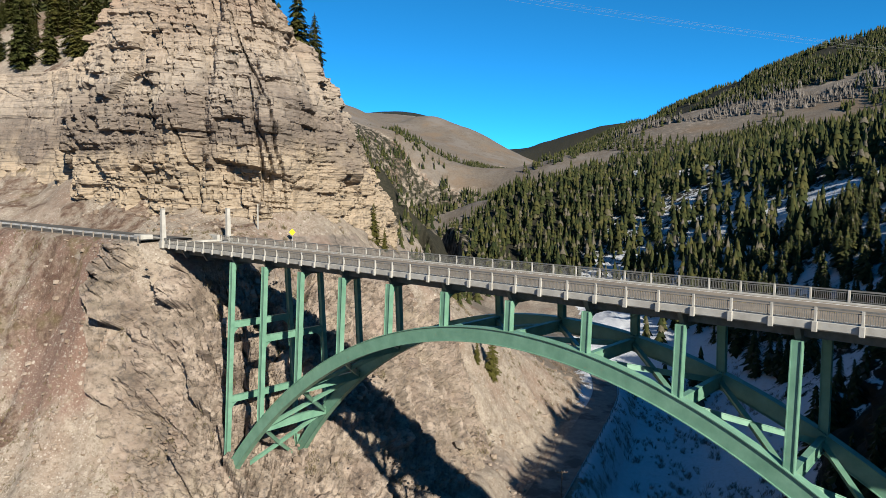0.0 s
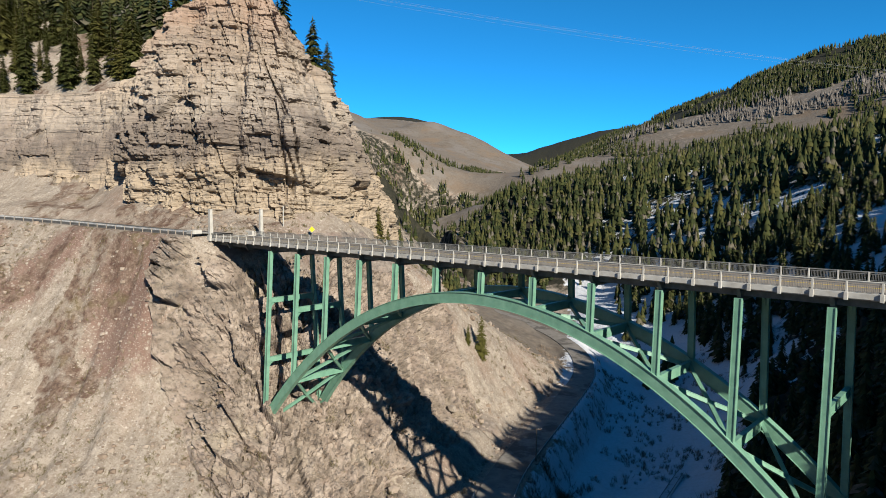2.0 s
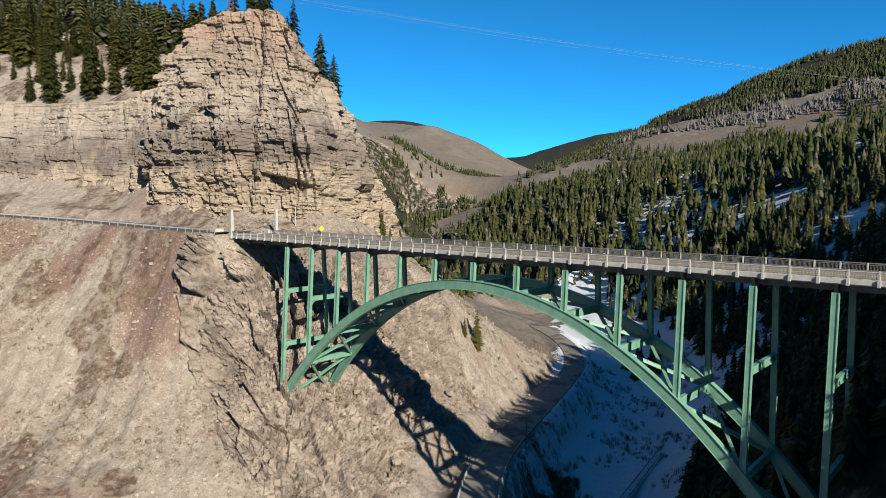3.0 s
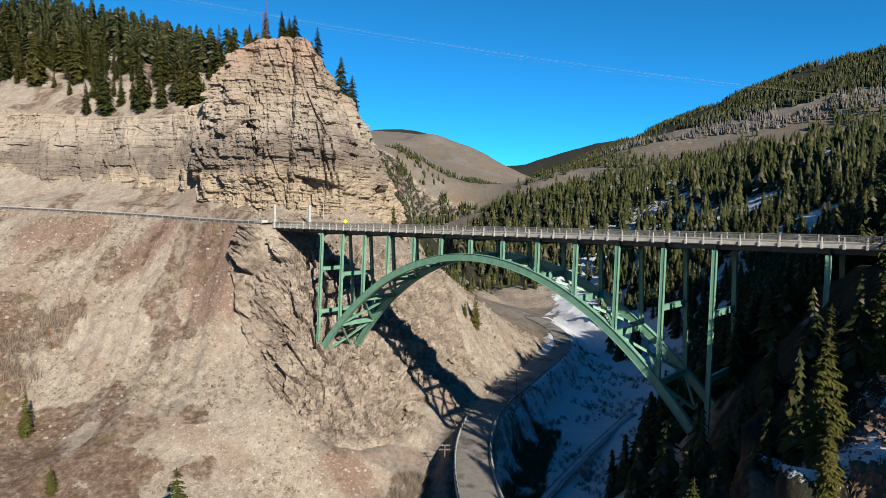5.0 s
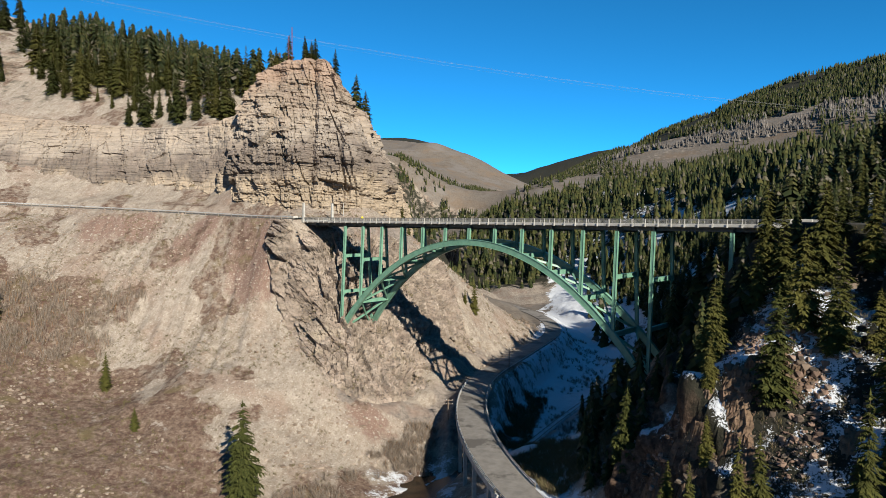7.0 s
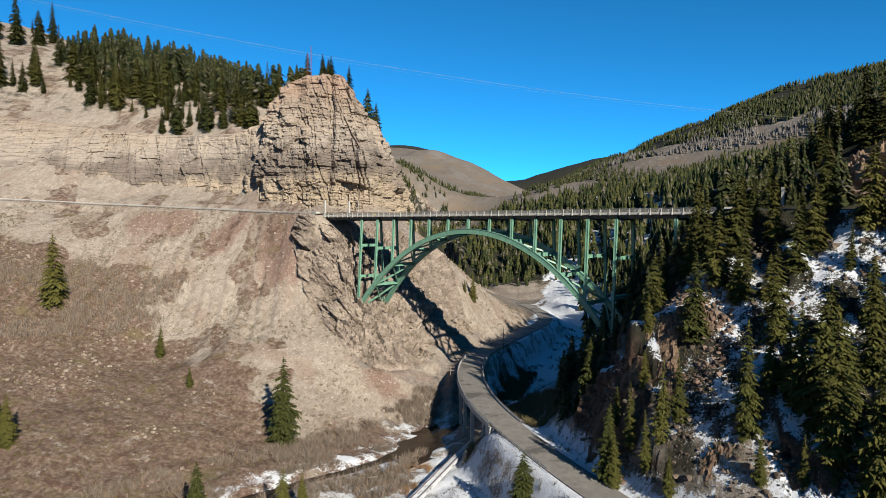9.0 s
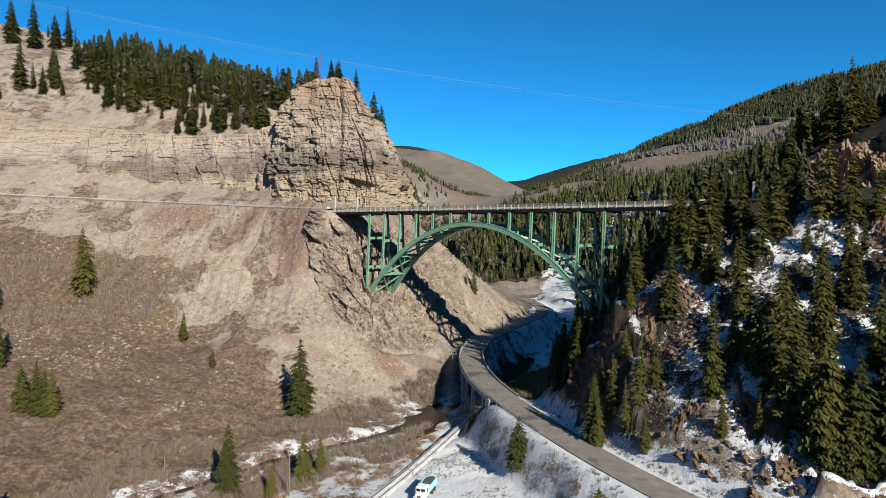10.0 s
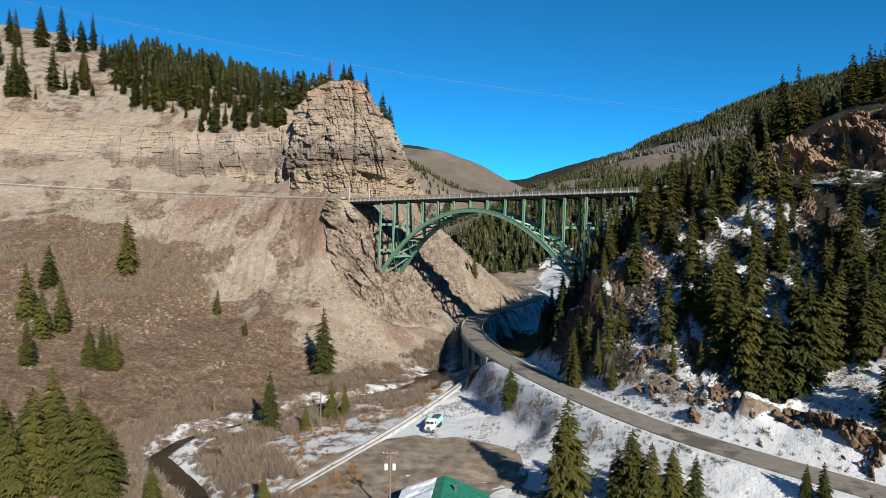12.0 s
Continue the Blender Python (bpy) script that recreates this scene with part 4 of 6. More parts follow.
# bracing between the ribs
for i in range(-6, 7):
    s = i * PANEL
    z = CROWN - 0.75 - drop(s)
    strut((s, side_w(z, False) + 0.4, z), (s, side_w(z, True) - 0.4, z), 1.1, 0.5, "rib_strut")
    if i < 6:
        s2 = s + PANEL
        z2 = CROWN - 0.75 - drop(s2)
        strut((s, side_w(z, False) + 0.5, z), ((s + s2) / 2, WIDE / 2, (z + z2) / 2), 0.5, 0.4, "rib_brace")
        strut((s2, side_w(z2, False) + 0.5, z2), ((s + s2) / 2, WIDE / 2, (z + z2) / 2), 0.5, 0.4, "rib_brace")
        strut(((s + s2) / 2, WIDE / 2, (z + z2) / 2), (s2, side_w(z2, True) - 0.5, z2), 0.5, 0.4, "rib_brace")
        strut(((s + s2) / 2, WIDE / 2, (z + z2) / 2), (s, side_w(z, True) - 0.5, z), 0.5, 0.4, "rib_brace")

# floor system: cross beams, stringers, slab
# the deck's shade is put into the beams' and stringers' dark colour
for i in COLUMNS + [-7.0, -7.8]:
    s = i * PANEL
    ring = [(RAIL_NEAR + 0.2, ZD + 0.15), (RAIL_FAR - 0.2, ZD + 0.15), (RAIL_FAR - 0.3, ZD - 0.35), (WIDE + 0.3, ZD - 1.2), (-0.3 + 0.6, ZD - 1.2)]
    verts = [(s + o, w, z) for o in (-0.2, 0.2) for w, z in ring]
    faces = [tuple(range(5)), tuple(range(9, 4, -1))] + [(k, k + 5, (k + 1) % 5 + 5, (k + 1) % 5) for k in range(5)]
    part("floor_beam", mesh_from("floor_beam", verts, faces, DARK_AND_SHADED_STEEL), bridge, "steel floor beam coloured dark for the shade under the deck")
long = RIGHT - LEFT
mid_s = (RIGHT + LEFT) / 2
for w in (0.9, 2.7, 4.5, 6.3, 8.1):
    part("stringer", boxes_mesh("stringer", [(Matrix.Translation((mid_s, w, ZD - 0.3)), (long, 0.3, 0.9))], DARK_AND_SHADED_STEEL), bridge)
slab = part("deck_slab", boxes_mesh("deck_slab", [(Matrix.Translation((mid_s, 4.5, ZD + 0.28)), (long, 10.0, 0.5))], CONCRETE), bridge, "grey concrete deck slab")
part("road_surface", boxes_mesh("road_surface", [(Matrix.Translation((mid_s, 4.5, ZD + 0.575)), (long, 9.2, 0.09))], DECK_ROAD), bridge, "dusty tan asphalt roadway")
for w, name in ((4.4, "centre_line"), (4.6, "centre_line")):
    part(name, boxes_mesh(name, [(Matrix.Translation((mid_s, w, ZD + 0.626)), (long, 0.1, 0.008))], YELLOW), bridge, "yellow painted centre line")
for w in (0.5, 8.5):
    part("edge_line", boxes_mesh("edge_line", [(Matrix.Translation((mid_s, w, ZD + 0.626)), (long, 0.1, 0.008))], WHITE), bridge)

# kerb beams, brackets and railings
for near in (True, False):
    w0 = RAIL_NEAR if near else RAIL_FAR
    o = -1 if near else 1
    part("kerb_beam", boxes_mesh("kerb_beam", [(Matrix.Translation((mid_s, w0 - o * 0.1, ZD + 0.42)), (long, 0.42, 0.56))], CONCRETE, 0.03), bridge, "pale concrete kerb beam")
    post = boxes_mesh("post", [(Matrix.Translation((0, 0, 0.5)), (0.18, 0.2, 1.0))], CONCRETE, 0.02)
    bracket = boxes_mesh("bracket", [(Matrix.Translation((0, 0, 0.36)), (0.34, 0.2, 0.72))], CONCRETE, 0.03)
    for k in range(int(long / (PANEL / 3)) + 1):
        s = LEFT + 0.6 + k * PANEL / 3
        part("post", post, bridge, m=Matrix.Translation((s, w0 + o * 0.02, ZD + 0.66)))
        part("bracket", bracket, bridge, m=Matrix.Translation((s, w0 + o * 0.2, ZD)))
    bars = [(Matrix.Translation((k * 0.135 - 1.08, 0, 1.14)), (0.035, 0.035, 0.66)) for k in range(17)]
    bars += [(Matrix.Translation((0, 0, 0.80)), (2.5, 0.06, 0.06)), (Matrix.Translation((0, 0, 1.44)), (2.5, 0.06, 0.06))]
    baluster = boxes_mesh("baluster_panel", bars, RAIL_STEEL)
    for k in range(int(long / (PANEL / 3))):
        part("baluster_panel", baluster, bridge, m=Matrix.Translation((LEFT + 0.6 + (k + 0.5) * PANEL / 3, w0, ZD)))
    for z, deep in ((1.62, 0.12),):
        part("rail", boxes_mesh("rail", [(Matrix.Translation((mid_s, w0, ZD + z)), (long, 0.09, deep))], RAIL_STEEL), bridge, "grey steel railing bar")

# abutments
for s, name in ((LEFT - 1.6, "abutment"), (RIGHT + 1.6, "abutment")):
    ab = new(name)
    ab.matrix_basis = AXIS @ Matrix.Translation((s, 4.5, ZD))
    tagged(ab, "weathered pale concrete bridge abutment", "abutment", "bridge abutments")
    part("wall", boxes_mesh("wall", [(Matrix.Translation((0, 0, -2.3)), (3.6, 11.4, 6.4))], CONCRETE, 0.06), ab)
    if s < 0:
        part("wing_block", boxes_mesh("wing_block", [(Matrix.Translation((-0.6, -7.1, -1.0)), (3.2, 2.4, 3.8)), (Matrix.Translation((-0.8, -6.9, 1.5)), (2.6, 2.0, 1.3))], CONCRETE, 0.06), ab, "pale stepped concrete end block")
    for w in (-5.0, 5.0):
        part("end_post", boxes_mesh("end_post", [(Matrix.Translation((0, w, 0.85)), (3.4, 0.6, 1.7))], CONCRETE, 0.05), ab)

# ---- conifers ----
def needle_material(name, a, b, c):
    m = Nodes(name, 0.95, 0.0, 0.05)
    grain = m.noise(0.5, 4.0, 0.7)
    col = m.mix(m.ramp(grain, (0.3, 0.0), (0.7, 1.0)), a, b)
    col = m.mix(m.math("MULTIPLY", m.random(), 0.65), col, c)
    return m.colour(col).mat


NEEDLES = needle_material("spruce_needles", (0.00976, 0.0156, 0.00586), (0.0644, 0.0683, 0.0195), (0.109, 0.0956, 0.0254))
FAR_NEEDLES = Nodes("far_needles", 0.9, 0.0, 0.1)
_g = FAR_NEEDLES.ramp(FAR_NEEDLES.island(), (0.0, (0.0115, 0.0173, 0.00648)), (0.5, (0.0396, 0.0432, 0.0137)), (0.85, (0.0706, 0.0634, 0.0202)), (0.96, (0.115, 0.0972, 0.0792)))
FAR_NEEDLES = FAR_NEEDLES.colour(FAR_NEEDLES.mix(FAR_NEEDLES.ramp(FAR_NEEDLES.noise(0.8, 4.0, 0.7), (0.35, 0.0), (0.65, 0.55)), _g, (0.018, 0.026, 0.012))).mat


def conifer_meshes(seed, slim, gaps):
    """A spruce one metre high: a tapered trunk and a crown of drooping, feathered boughs."""
    rng = np.random.default_rng(seed)
    ring = 6
    tv, tf = [], []
    for k, (h, r) in enumerate(((0.0, 0.017), (0.04, 0.0125), (0.5, 0.007), (0.97, 0.0012))):
        tv += [(r * math.cos(6.283 * j / ring), r * math.sin(6.283 * j / ring), h - 0.02 * (k == 0)) for j in range(ring)]
        if k:
            tf += [((k - 1) * ring + j, (k - 1) * ring + (j + 1) % ring, k * ring + (j + 1) % ring, k * ring + j) for j in range(ring)]
    v, f = [], []
    tiers = 30
    for k in range(tiers):
        h = 0.06 + 0.91 * (k / (tiers - 1)) ** 0.92
        reach = (slim * (1 - h) ** 0.66 + 0.006) * rng.uniform(0.8, 1.15)
        if h < 0.16:
            reach *= 0.75
        count = int(7 + 8 * (1 - h))
        for j in range(count):
            if rng.random() < gaps:
                continue
            a = 6.283 * j / count + rng.uniform(-0.3, 0.3) + k * 1.9
            r = reach * rng.uniform(0.55, 1.15)
            sag = r * rng.uniform(0.2, 0.7)
            hh = h + rng.uniform(-0.02, 0.02)
            ca, sa = math.cos(a), math.sin(a)
            wide = 0.085 * r + 0.005
            prev = None
            for n, t in enumerate((0.05, 0.6, 1.0)):
                w = wide * (0.6, 1.0, 0.1)[n]
                z = hh - sag * t ** 1.5 + 0.07 * r * (t > 0.9)
                cx, cy = ca * r * t, sa * r * t
                now = len(v)
                v += [(cx - sa * w, cy + ca * w, z - 0.5 * w), (cx + sa * w, cy - ca * w, z - 0.5 * w)]
                if prev is not None:
                    f.append((prev, prev + 1, now + 1, now))
                prev = now
            for n, t in enumerate((0.28, 0.45, 0.62, 0.8)):
                for side in (-1, 1):
                    b = a + side * rng.uniform(0.55, 1.0)
                    L = r * (0.52 - 0.35 * t) * rng.uniform(0.8, 1.3)
                    cx, cy, z = ca * r * t, sa * r * t, hh - sag * t ** 1.5
                    dx, dy = math.cos(b), math.sin(b)
                    w = 0.24 * L
                    now = len(v)
                    v += [(cx, cy, z), (cx + dx * L * 0.55 - dy * w, cy + dy * L * 0.55 + dx * w, z - 0.30 * L), (cx + dx * L, cy + dy * L, z - rng.uniform(0.35, 0.8) * L), (cx + dx * L * 0.55 + dy * w, cy + dy * L * 0.55 - dx * w, z - 0.22 * L)]
                    f.append((now, now + 1, now + 2, now + 3))
    v += [(0.012, 0, 0.93), (-0.008, 0.01, 0.93), (-0.008, -0.01, 0.93), (0, 0, 1.0)]
    n = len(v)
    f += [(n - 4, n - 3, n - 1), (n - 3, n - 2, n - 1), (n - 2, n - 4, n - 1)]
    return mesh_from("trunk", tv, tf, BARK), mesh_from("crown", v, f, NEEDLES)


SPRUCES = []
for _k, (_slim, _gaps) in enumerate(((0.16, 0.10), (0.20, 0.14), (0.235, 0.12), (0.145, 0.24), (0.265, 0.2), (0.19, 0.06))):
    SPRUCES.append(conifer_meshes(100 + _k, _slim, _gaps))
rng = np.random.default_rng(7)


def spruce(x, y, high, kind, label, group, foot=None, broad=1.0):
    trunk, crown = SPRUCES[kind]
    z = float(ground_at(x, y) if foot is None else foot) - 0.25
    m = Matrix.Translation((x, y, z)) @ Matrix.Rotation(float(rng.uniform(0, 6.28)), 4, "Z") @ Matrix.Rotation(float(rng.uniform(-0.03, 0.03)), 4, "X") @ Matrix.Diagonal((broad * high * float(rng.uniform(0.9, 1.12)), broad * high * float(rng.uniform(0.9, 1.12)), high, 1))
    tree = new("spruce_tree")
    tree.matrix_basis = m
    tagged(tree, label, "tree", group)
    part("trunk", trunk, tree)
    part("crown", crown, tree)
    return tree


WEST_TREES = [(-130.1, 0.3, 19.3), (-143.3, 23.8, 16), (-115.9, -0.7, 17.7), (-106.4, -24.9, 13.1), (-94.9, -14.2, 11.1), (-88.2, -14.5, 11.9), (-126.9, 45.9, 23.2), (-87.9, 45.5, 10.4), (-68.7, 31, 5.9), (-34.5, 19.4, 23.5), (-31.2, -26.7, 16), (-18.5, -16, 12), (-21.3, -26.7, 7), (-9.5, -74, 6.3), (-31.9, -74.5, 9.5), (-60.4, -71.9, 20.6), (-57.7, -68.3, 22), (-53, -67.5, 21.7), (-48.7, -63.7, 11.4), (-61, -76.7, 16.6), (-50.7, -72.6, 9), (-64, -63.5, 23.2), (-45.4, -72.1, 19.1), (-67.5, -72.2, 18.5), (-70, -62, 17), (-55.5, -63, 15), (-74, -70, 21), (-16, -12, 9), (-94.1, -14.9, 12.9), (-90.0, -14.8, 13.7), (-86.6, -13.6, 12.3), (-116.0, -8.9, 16.6)]
for x, y, h in WEST_TREES:
    spruce(x, y, h, (2, 4)[int(rng.integers(0, 2))] if y < 30 else int(rng.integers(0, 6)), "dark green spruce on the brown canyon slope", "spruces on the west slope", broad=1.2 if y < -55 else 1.0)
FRONT_TREES = [(30, -12.9, 10.3), (45.1, -62.5, 17.6), (56.3, -67, 12.6), (54, -65.5, 9), (59, -68.6, 10.6), (62.8, -68.1, 9.2), (66.3, -68.5, 8), (82.5, -71.5, 5.8), (84.7, -73, 6.5), (89.7, -77, 4)]
for x, y, h in FRONT_TREES:
    spruce(x, y, h * 1.05, 4 if h > 8 else 2, "dark green spruce standing in the snow by the road", "spruces on the snowy flat", broad=1.3 if h > 8 else 1.1)
EAST_TREES = [(84.4, -3.2, 14), (86.3, -24.8, 20.6), (92.1, -19, 12), (77.4, -34, 26), (75.2, -25, 18), (101.6, -22, 17.6), (105.2, -28, 21), (99.4, -37.8, 18), (85.2, -41.7, 14.8), (81.4, -41.5, 12.2), (91.9, -41.9, 23), (96.2, -40.3, 17.8), (67.2, -25.2, 20), (54.8, -17.7, 15.5), (46.7, -16.4, 10.5), (55.2, -22.7, 6.3), (49.9, -13.2, 13.3), (46, -12, 14.5), (101.5, -43.6, 19.3), (70.5, -7.2, 16), (61.4, -9.5, 17), (53.9, -4.6, 8.3), (106.7, -38.4, 18.8), (52.3, -17.9, 11.7), (57.9, -17.2, 11.6), (67.1, -3.2, 15), (74.4, -15.2, 17.8), (93.4, -30.1, 18), (43, 6.2, 14.9), (93.8, -16, 16.9), (66, 3, 17), (72, 4, 16), (76, 8, 12), (80, 12, 12), (58, 8, 14), (80, -7, 16), (88, 2, 17), (66, 11, 16), (97, -8, 16), (110, -30, 18), (118, -42, 17), (108, -14, 14), (114, -22, 16), (101, -10, 12), (120, -30, 15), (97, -14, 10), (124, -36, 14), (73.5, 8, 12), (79, 4, 14), (83, 0.5, 11), (74.3, -23.1, 15.6), (78.4, -27.9, 22.9), (81.6, -39.6, 23.6), (85.5, -41.4, 19.0), (71.8, -21.2, 11.5), (80.5, -29.0, 18.0), (93.9, -36.1, 17.0), (95.4, -39.5, 14.7), (98.1, -39.8, 17.4), (102.4, -38.5, 20.4), (103.9, -42.2, 20.7), (90.7, -38.9, 13.3), (55.4, -23.7, 8.1), (52.7, -9.4, 7.6), (45.8, -14.4, 14.6), (67.7, -31.7, 8.1), (73.2, -34.0, 8.1), (88.2, -18.4, 13.3), (93.2, -20.3, 13.2), (69.3, -7.5, 10.7), (106.2, -21.8, 14.9), (101.1, -26.8, 13.0)]
for x, y, h in EAST_TREES:
    spruce(x, y, h, int(rng.integers(0, 6)), "tall green spruce on the snowy rocky hillside", "spruces on the east hillside")
SPRUCE_SLOPE = ((-33.5, 150, 11), (-5, 157.5, 13), (-8.5, 155, 6.5), (-31.5, 152, 7))
for x, y, h in SPRUCE_SLOPE:
    spruce(x, y, h, 5, "lone spruce on the dry rocky spur", "spruces on the spur")
taken = [(x, y) for x, y, h in WEST_TREES + FRONT_TREES + EAST_TREES]


def scatter(count, low, high, keep, apart, seed):
    """Random places in a box where keep() holds, none nearer than apart to another."""
    r = np.random.default_rng(seed)
    found, tries = [], 0
    while len(found) < count and tries < 60:
        tries += 1
        x, y = r.uniform(low[0], high[0], 400), r.uniform(low[1], high[1], 400)
        ok = keep(x, y, ground_at(x, y)) & (off_line(x, y, LOW_RUN)[0] > 6.5) & (off_line(x, y, HIGH_RUN)[0] > 6.5)
        for a, b in zip(x[ok], y[ok]):
            if len(found) < count and all((a - c) ** 2 + (b - d) ** 2 > apart * apart for c, d in found[-200:] + taken):
                found.append((float(a), float(b)))
    return found


for x, y in scatter(30, (36, -62), (128, 22), lambda x, y, z: (z > 27) & ~((x > 48) & (x < 70) & (y > -24) & (y < 0)) & (z < 73) & (fbm(x, y, 20, 2, 77) > -0.12), 4.5, 3):
    spruce(x, y, float(rng.uniform(6, 19)), int(rng.integers(0, 6)), "green spruce on the snowy rocky hillside", "spruces on the east hillside")
for x, y in scatter(50, (97, 16), (190, 80), lambda x, y, z: (z > 83) & (y > np.interp(x, (97, 104, 113, 125, 140, 190), (36, 37, 31, 22, 16, 16))), 3.6, 4):
    spruce(x, y, float(rng.uniform(10, 23)), int(rng.integers(0, 6)), "dark spruce on the crest above the rock cut", "spruces above the rock cut")
HILL_TREES = [(-282, 159, 31), (-286, 157, 26), (-275, 161, 9.5), (-274, 174, 30), (-330, 226, 30), (-314, 228, 33), (-310, 242, 24), (-311, 255, 29), (-259.5, 184, 23), (-261, 176, 17), (-341, 270, 11), (-269, 178, 16), (-271, 214, 26), (-288, 155, 21), (-266, 190, 24), (-300, 172, 24), (-340, 215, 28), (-352, 222, 24), (-320, 180, 26)]


def wood_edge(x):
    """How far back the wood begins on the hill above the cliff."""
    return np.interp(x, (-290, -267, -244, -212, -191, -159, -138, -117, -104, -90, -62), (150, 176, 185, 170, 169, 159, 159, 162, 152, 149, 149))


for x, y in scatter(80, (-252, 147), (-64, 235), lambda x, y, z: (z > 112) & (y > wood_edge(x) + 16 * fbm(x, y, 14, 2, 13)) & (y < wood_edge(x) + 24), 4.6, 5):
    spruce(x, y, float(rng.uniform(7, 25)), int(rng.integers(0, 6)), "dark green spruce in the wood on top of the cliff", "wood above the cliff")
for x, y, h in HILL_TREES:
    spruce(x, y, h, int(rng.integers(0, 6)), "dark green spruce standing apart on the brown hill", "spruces on the brown hill")
for x, y, z, h in ((-54, 153, 117, 18), (-51.5, 157, 115, 14), (-49, 154, 113, 7), (-85, 144, 136, 9), (-72, 143, 137.6, 11), (-70, 144, 137.6, 9), (-68, 143, 137.6, 6)):
    spruce(x, y, h, 4 if h > 13 else 2, "dark green spruce at the edge of the cliff top", "wood above the cliff", z)


# ---- woods too far off to count ----
def far_wood(name, count, low, high, keep, heights, seed, sides=7, tiers=5, feathered=False):
    """Many small firs joined into one mesh."""
    r = np.random.default_rng(seed)
    xs, ys = [], []
    while sum(map(len, xs)) < count:
        x, y = r.uniform(low[0], high[0], 20000), r.uniform(low[1], high[1], 20000)
        ok = keep(x, y) & (off_line(x, y, LOW_RUN)[0] > 7) & (off_line(x, y, HIGH_RUN)[0] > 8)
        xs.append(x[ok])
        ys.append(y[ok])
    x, y = np.concatenate(xs)[:count], np.concatenate(ys)[:count]
    z = ground_at(x, y) - 0.4
    h, turn = r.uniform(*heights, count), r.uniform(0, 6.28, count)
    slim = r.uniform(0.18, 0.31, count)
    verts, faces, base = [], [], 0
    one, tris = [], []
    for k in range(tiers):
        lo, hi = 0.06 + 0.86 * k / tiers, min(1.0, 0.06 + 0.86 * (k + 1.75) / tiers)
        rad = (1 - lo) ** 0.8
        n = len(one)
        one.append((0, 0, hi))
        one += [(rad * (1.0 if j % 2 else 0.55) * math.cos(6.283 * j / sides + k), rad * (1.0 if j % 2 else 0.55) * math.sin(6.283 * j / sides + k), lo - (0.05 if j % 2 else 0)) for j in range(sides)]
        tris += [(n, n + 1 + j, n + 1 + (j + 1) % sides) for j in range(sides)]
    if feathered:
        one, tris = [], []
        for k in range(15):
            lo = 0.08 + 0.88 * k / 15
            for j in range(8 if k < 8 else 6):
                a, rad = 6.283 * j / (8 if k < 8 else 6) + k * 2.1 + r.uniform(-0.3, 0.3), ((1 - lo) ** 0.7 + 0.02) * r.uniform(0.6, 1.15)
                n, ca, sa, w = len(one), math.cos(a), math.sin(a), 0.24 * rad + 0.04
                drop = rad * r.uniform(0.10, 0.17)
                one += [(0, 0, lo + 0.05), (ca * rad * 0.6 - sa * w, sa * rad * 0.6 + ca * w, lo - drop * 0.5), (ca * rad, sa * rad, lo - drop), (ca * rad * 0.6 + sa * w, sa * rad * 0.6 - ca * w, lo - drop * 0.4)]
                tris += [(n, n + 1, n + 2), (n, n + 2, n + 3)]
    one, tris = np.array(one), np.array(tris)
    jitter = r.uniform(0.75, 1.25, (count, len(one)))
    ca, sa = np.cos(turn)[:, None], np.sin(turn)[:, None]
    px, py = one[:, 0] * jitter, one[:, 1] * jitter
    v = np.stack([x[:, None] + (px * ca - py * sa) * (h * slim)[:, None], y[:, None] + (px * sa + py * ca) * (h * slim)[:, None], z[:, None] + one[:, 2] * h[:, None]], -1).reshape(-1, 3)
    f = (tris[None] + (np.arange(count) * len(one))[:, None, None]).reshape(-1, 3)
    me = bpy.data.meshes.new(name)
    me.vertices.add(len(v))
    me.vertices.foreach_set("co", v.astype(np.float32).reshape(-1))
    me.loops.add(f.size)
    me.loops.foreach_set("vertex_index", f.astype(np.int32).reshape(-1))
    me.polygons.add(len(f))
    me.polygons.foreach_set("loop_start", np.arange(0, f.size, 3).astype(np.int32))
    me.update(calc_edges=True)
    me.materials.append(FAR_NEEDLES)
    return new(name, me)


def clear(x, y):
    z = ground_at(x, y)
    return zones(x, y, z)


tagged(far_wood("east_wood", 2600, (40, 55), (330, 330), lambda x, y: (ground_at(x, y) > 20 + 0.02 * y) & (x > 52) & (fbm(x, y, 30, 3, 15) > -0.3), (6, 15), 21, feathered=True), "dark spruce wood on the shaded east canyon side", "woods", kind="stuff")
tagged(far_wood("slope_wood", 620, (36, 8), (96, 130), lambda x, y: ground_at(x, y) > 19, (5, 14), 27, feathered=True), "small dark spruces on the shaded slope under the bridge", "woods", kind="stuff")
tagged(far_wood("valley_wood", 5200, (-60, 300), (620, 720), lambda x, y: (clear(x, y)["trees"] > 0.4) & (ground_at(x, y) > 27) & (fbm(x, y, 45, 3, 16) > -0.24), (7, 20), 22), "spruce wood on the ridges beyond the bridge", "woods", kind="stuff")
tagged(far_wood("west_wood", 430, (-330, 150), (-66, 400), lambda x, y: (ground_at(x, y) > 116) & (y > wood_edge(x) + 20) & (fbm(x, y, 13, 2, 12) > -0.14) & (y < 330 + 0.3 * (x + 70)) & (x > -272 - 0.15 * (y - 190)), (9, 24), 23, feathered=True), "spruce wood on the hill above the cliff", "woods", kind="stuff")
tagged(far_wood("gorge_wood", 650, (-130, 215), (60, 640), lambda x, y: (fbm(x, y, 35, 3, 19) > -0.05) & ((x < -28) | (x > 45) | (y > 400)), (6, 14), 26), "spruces along the valley beyond the spur", "woods", kind="stuff")
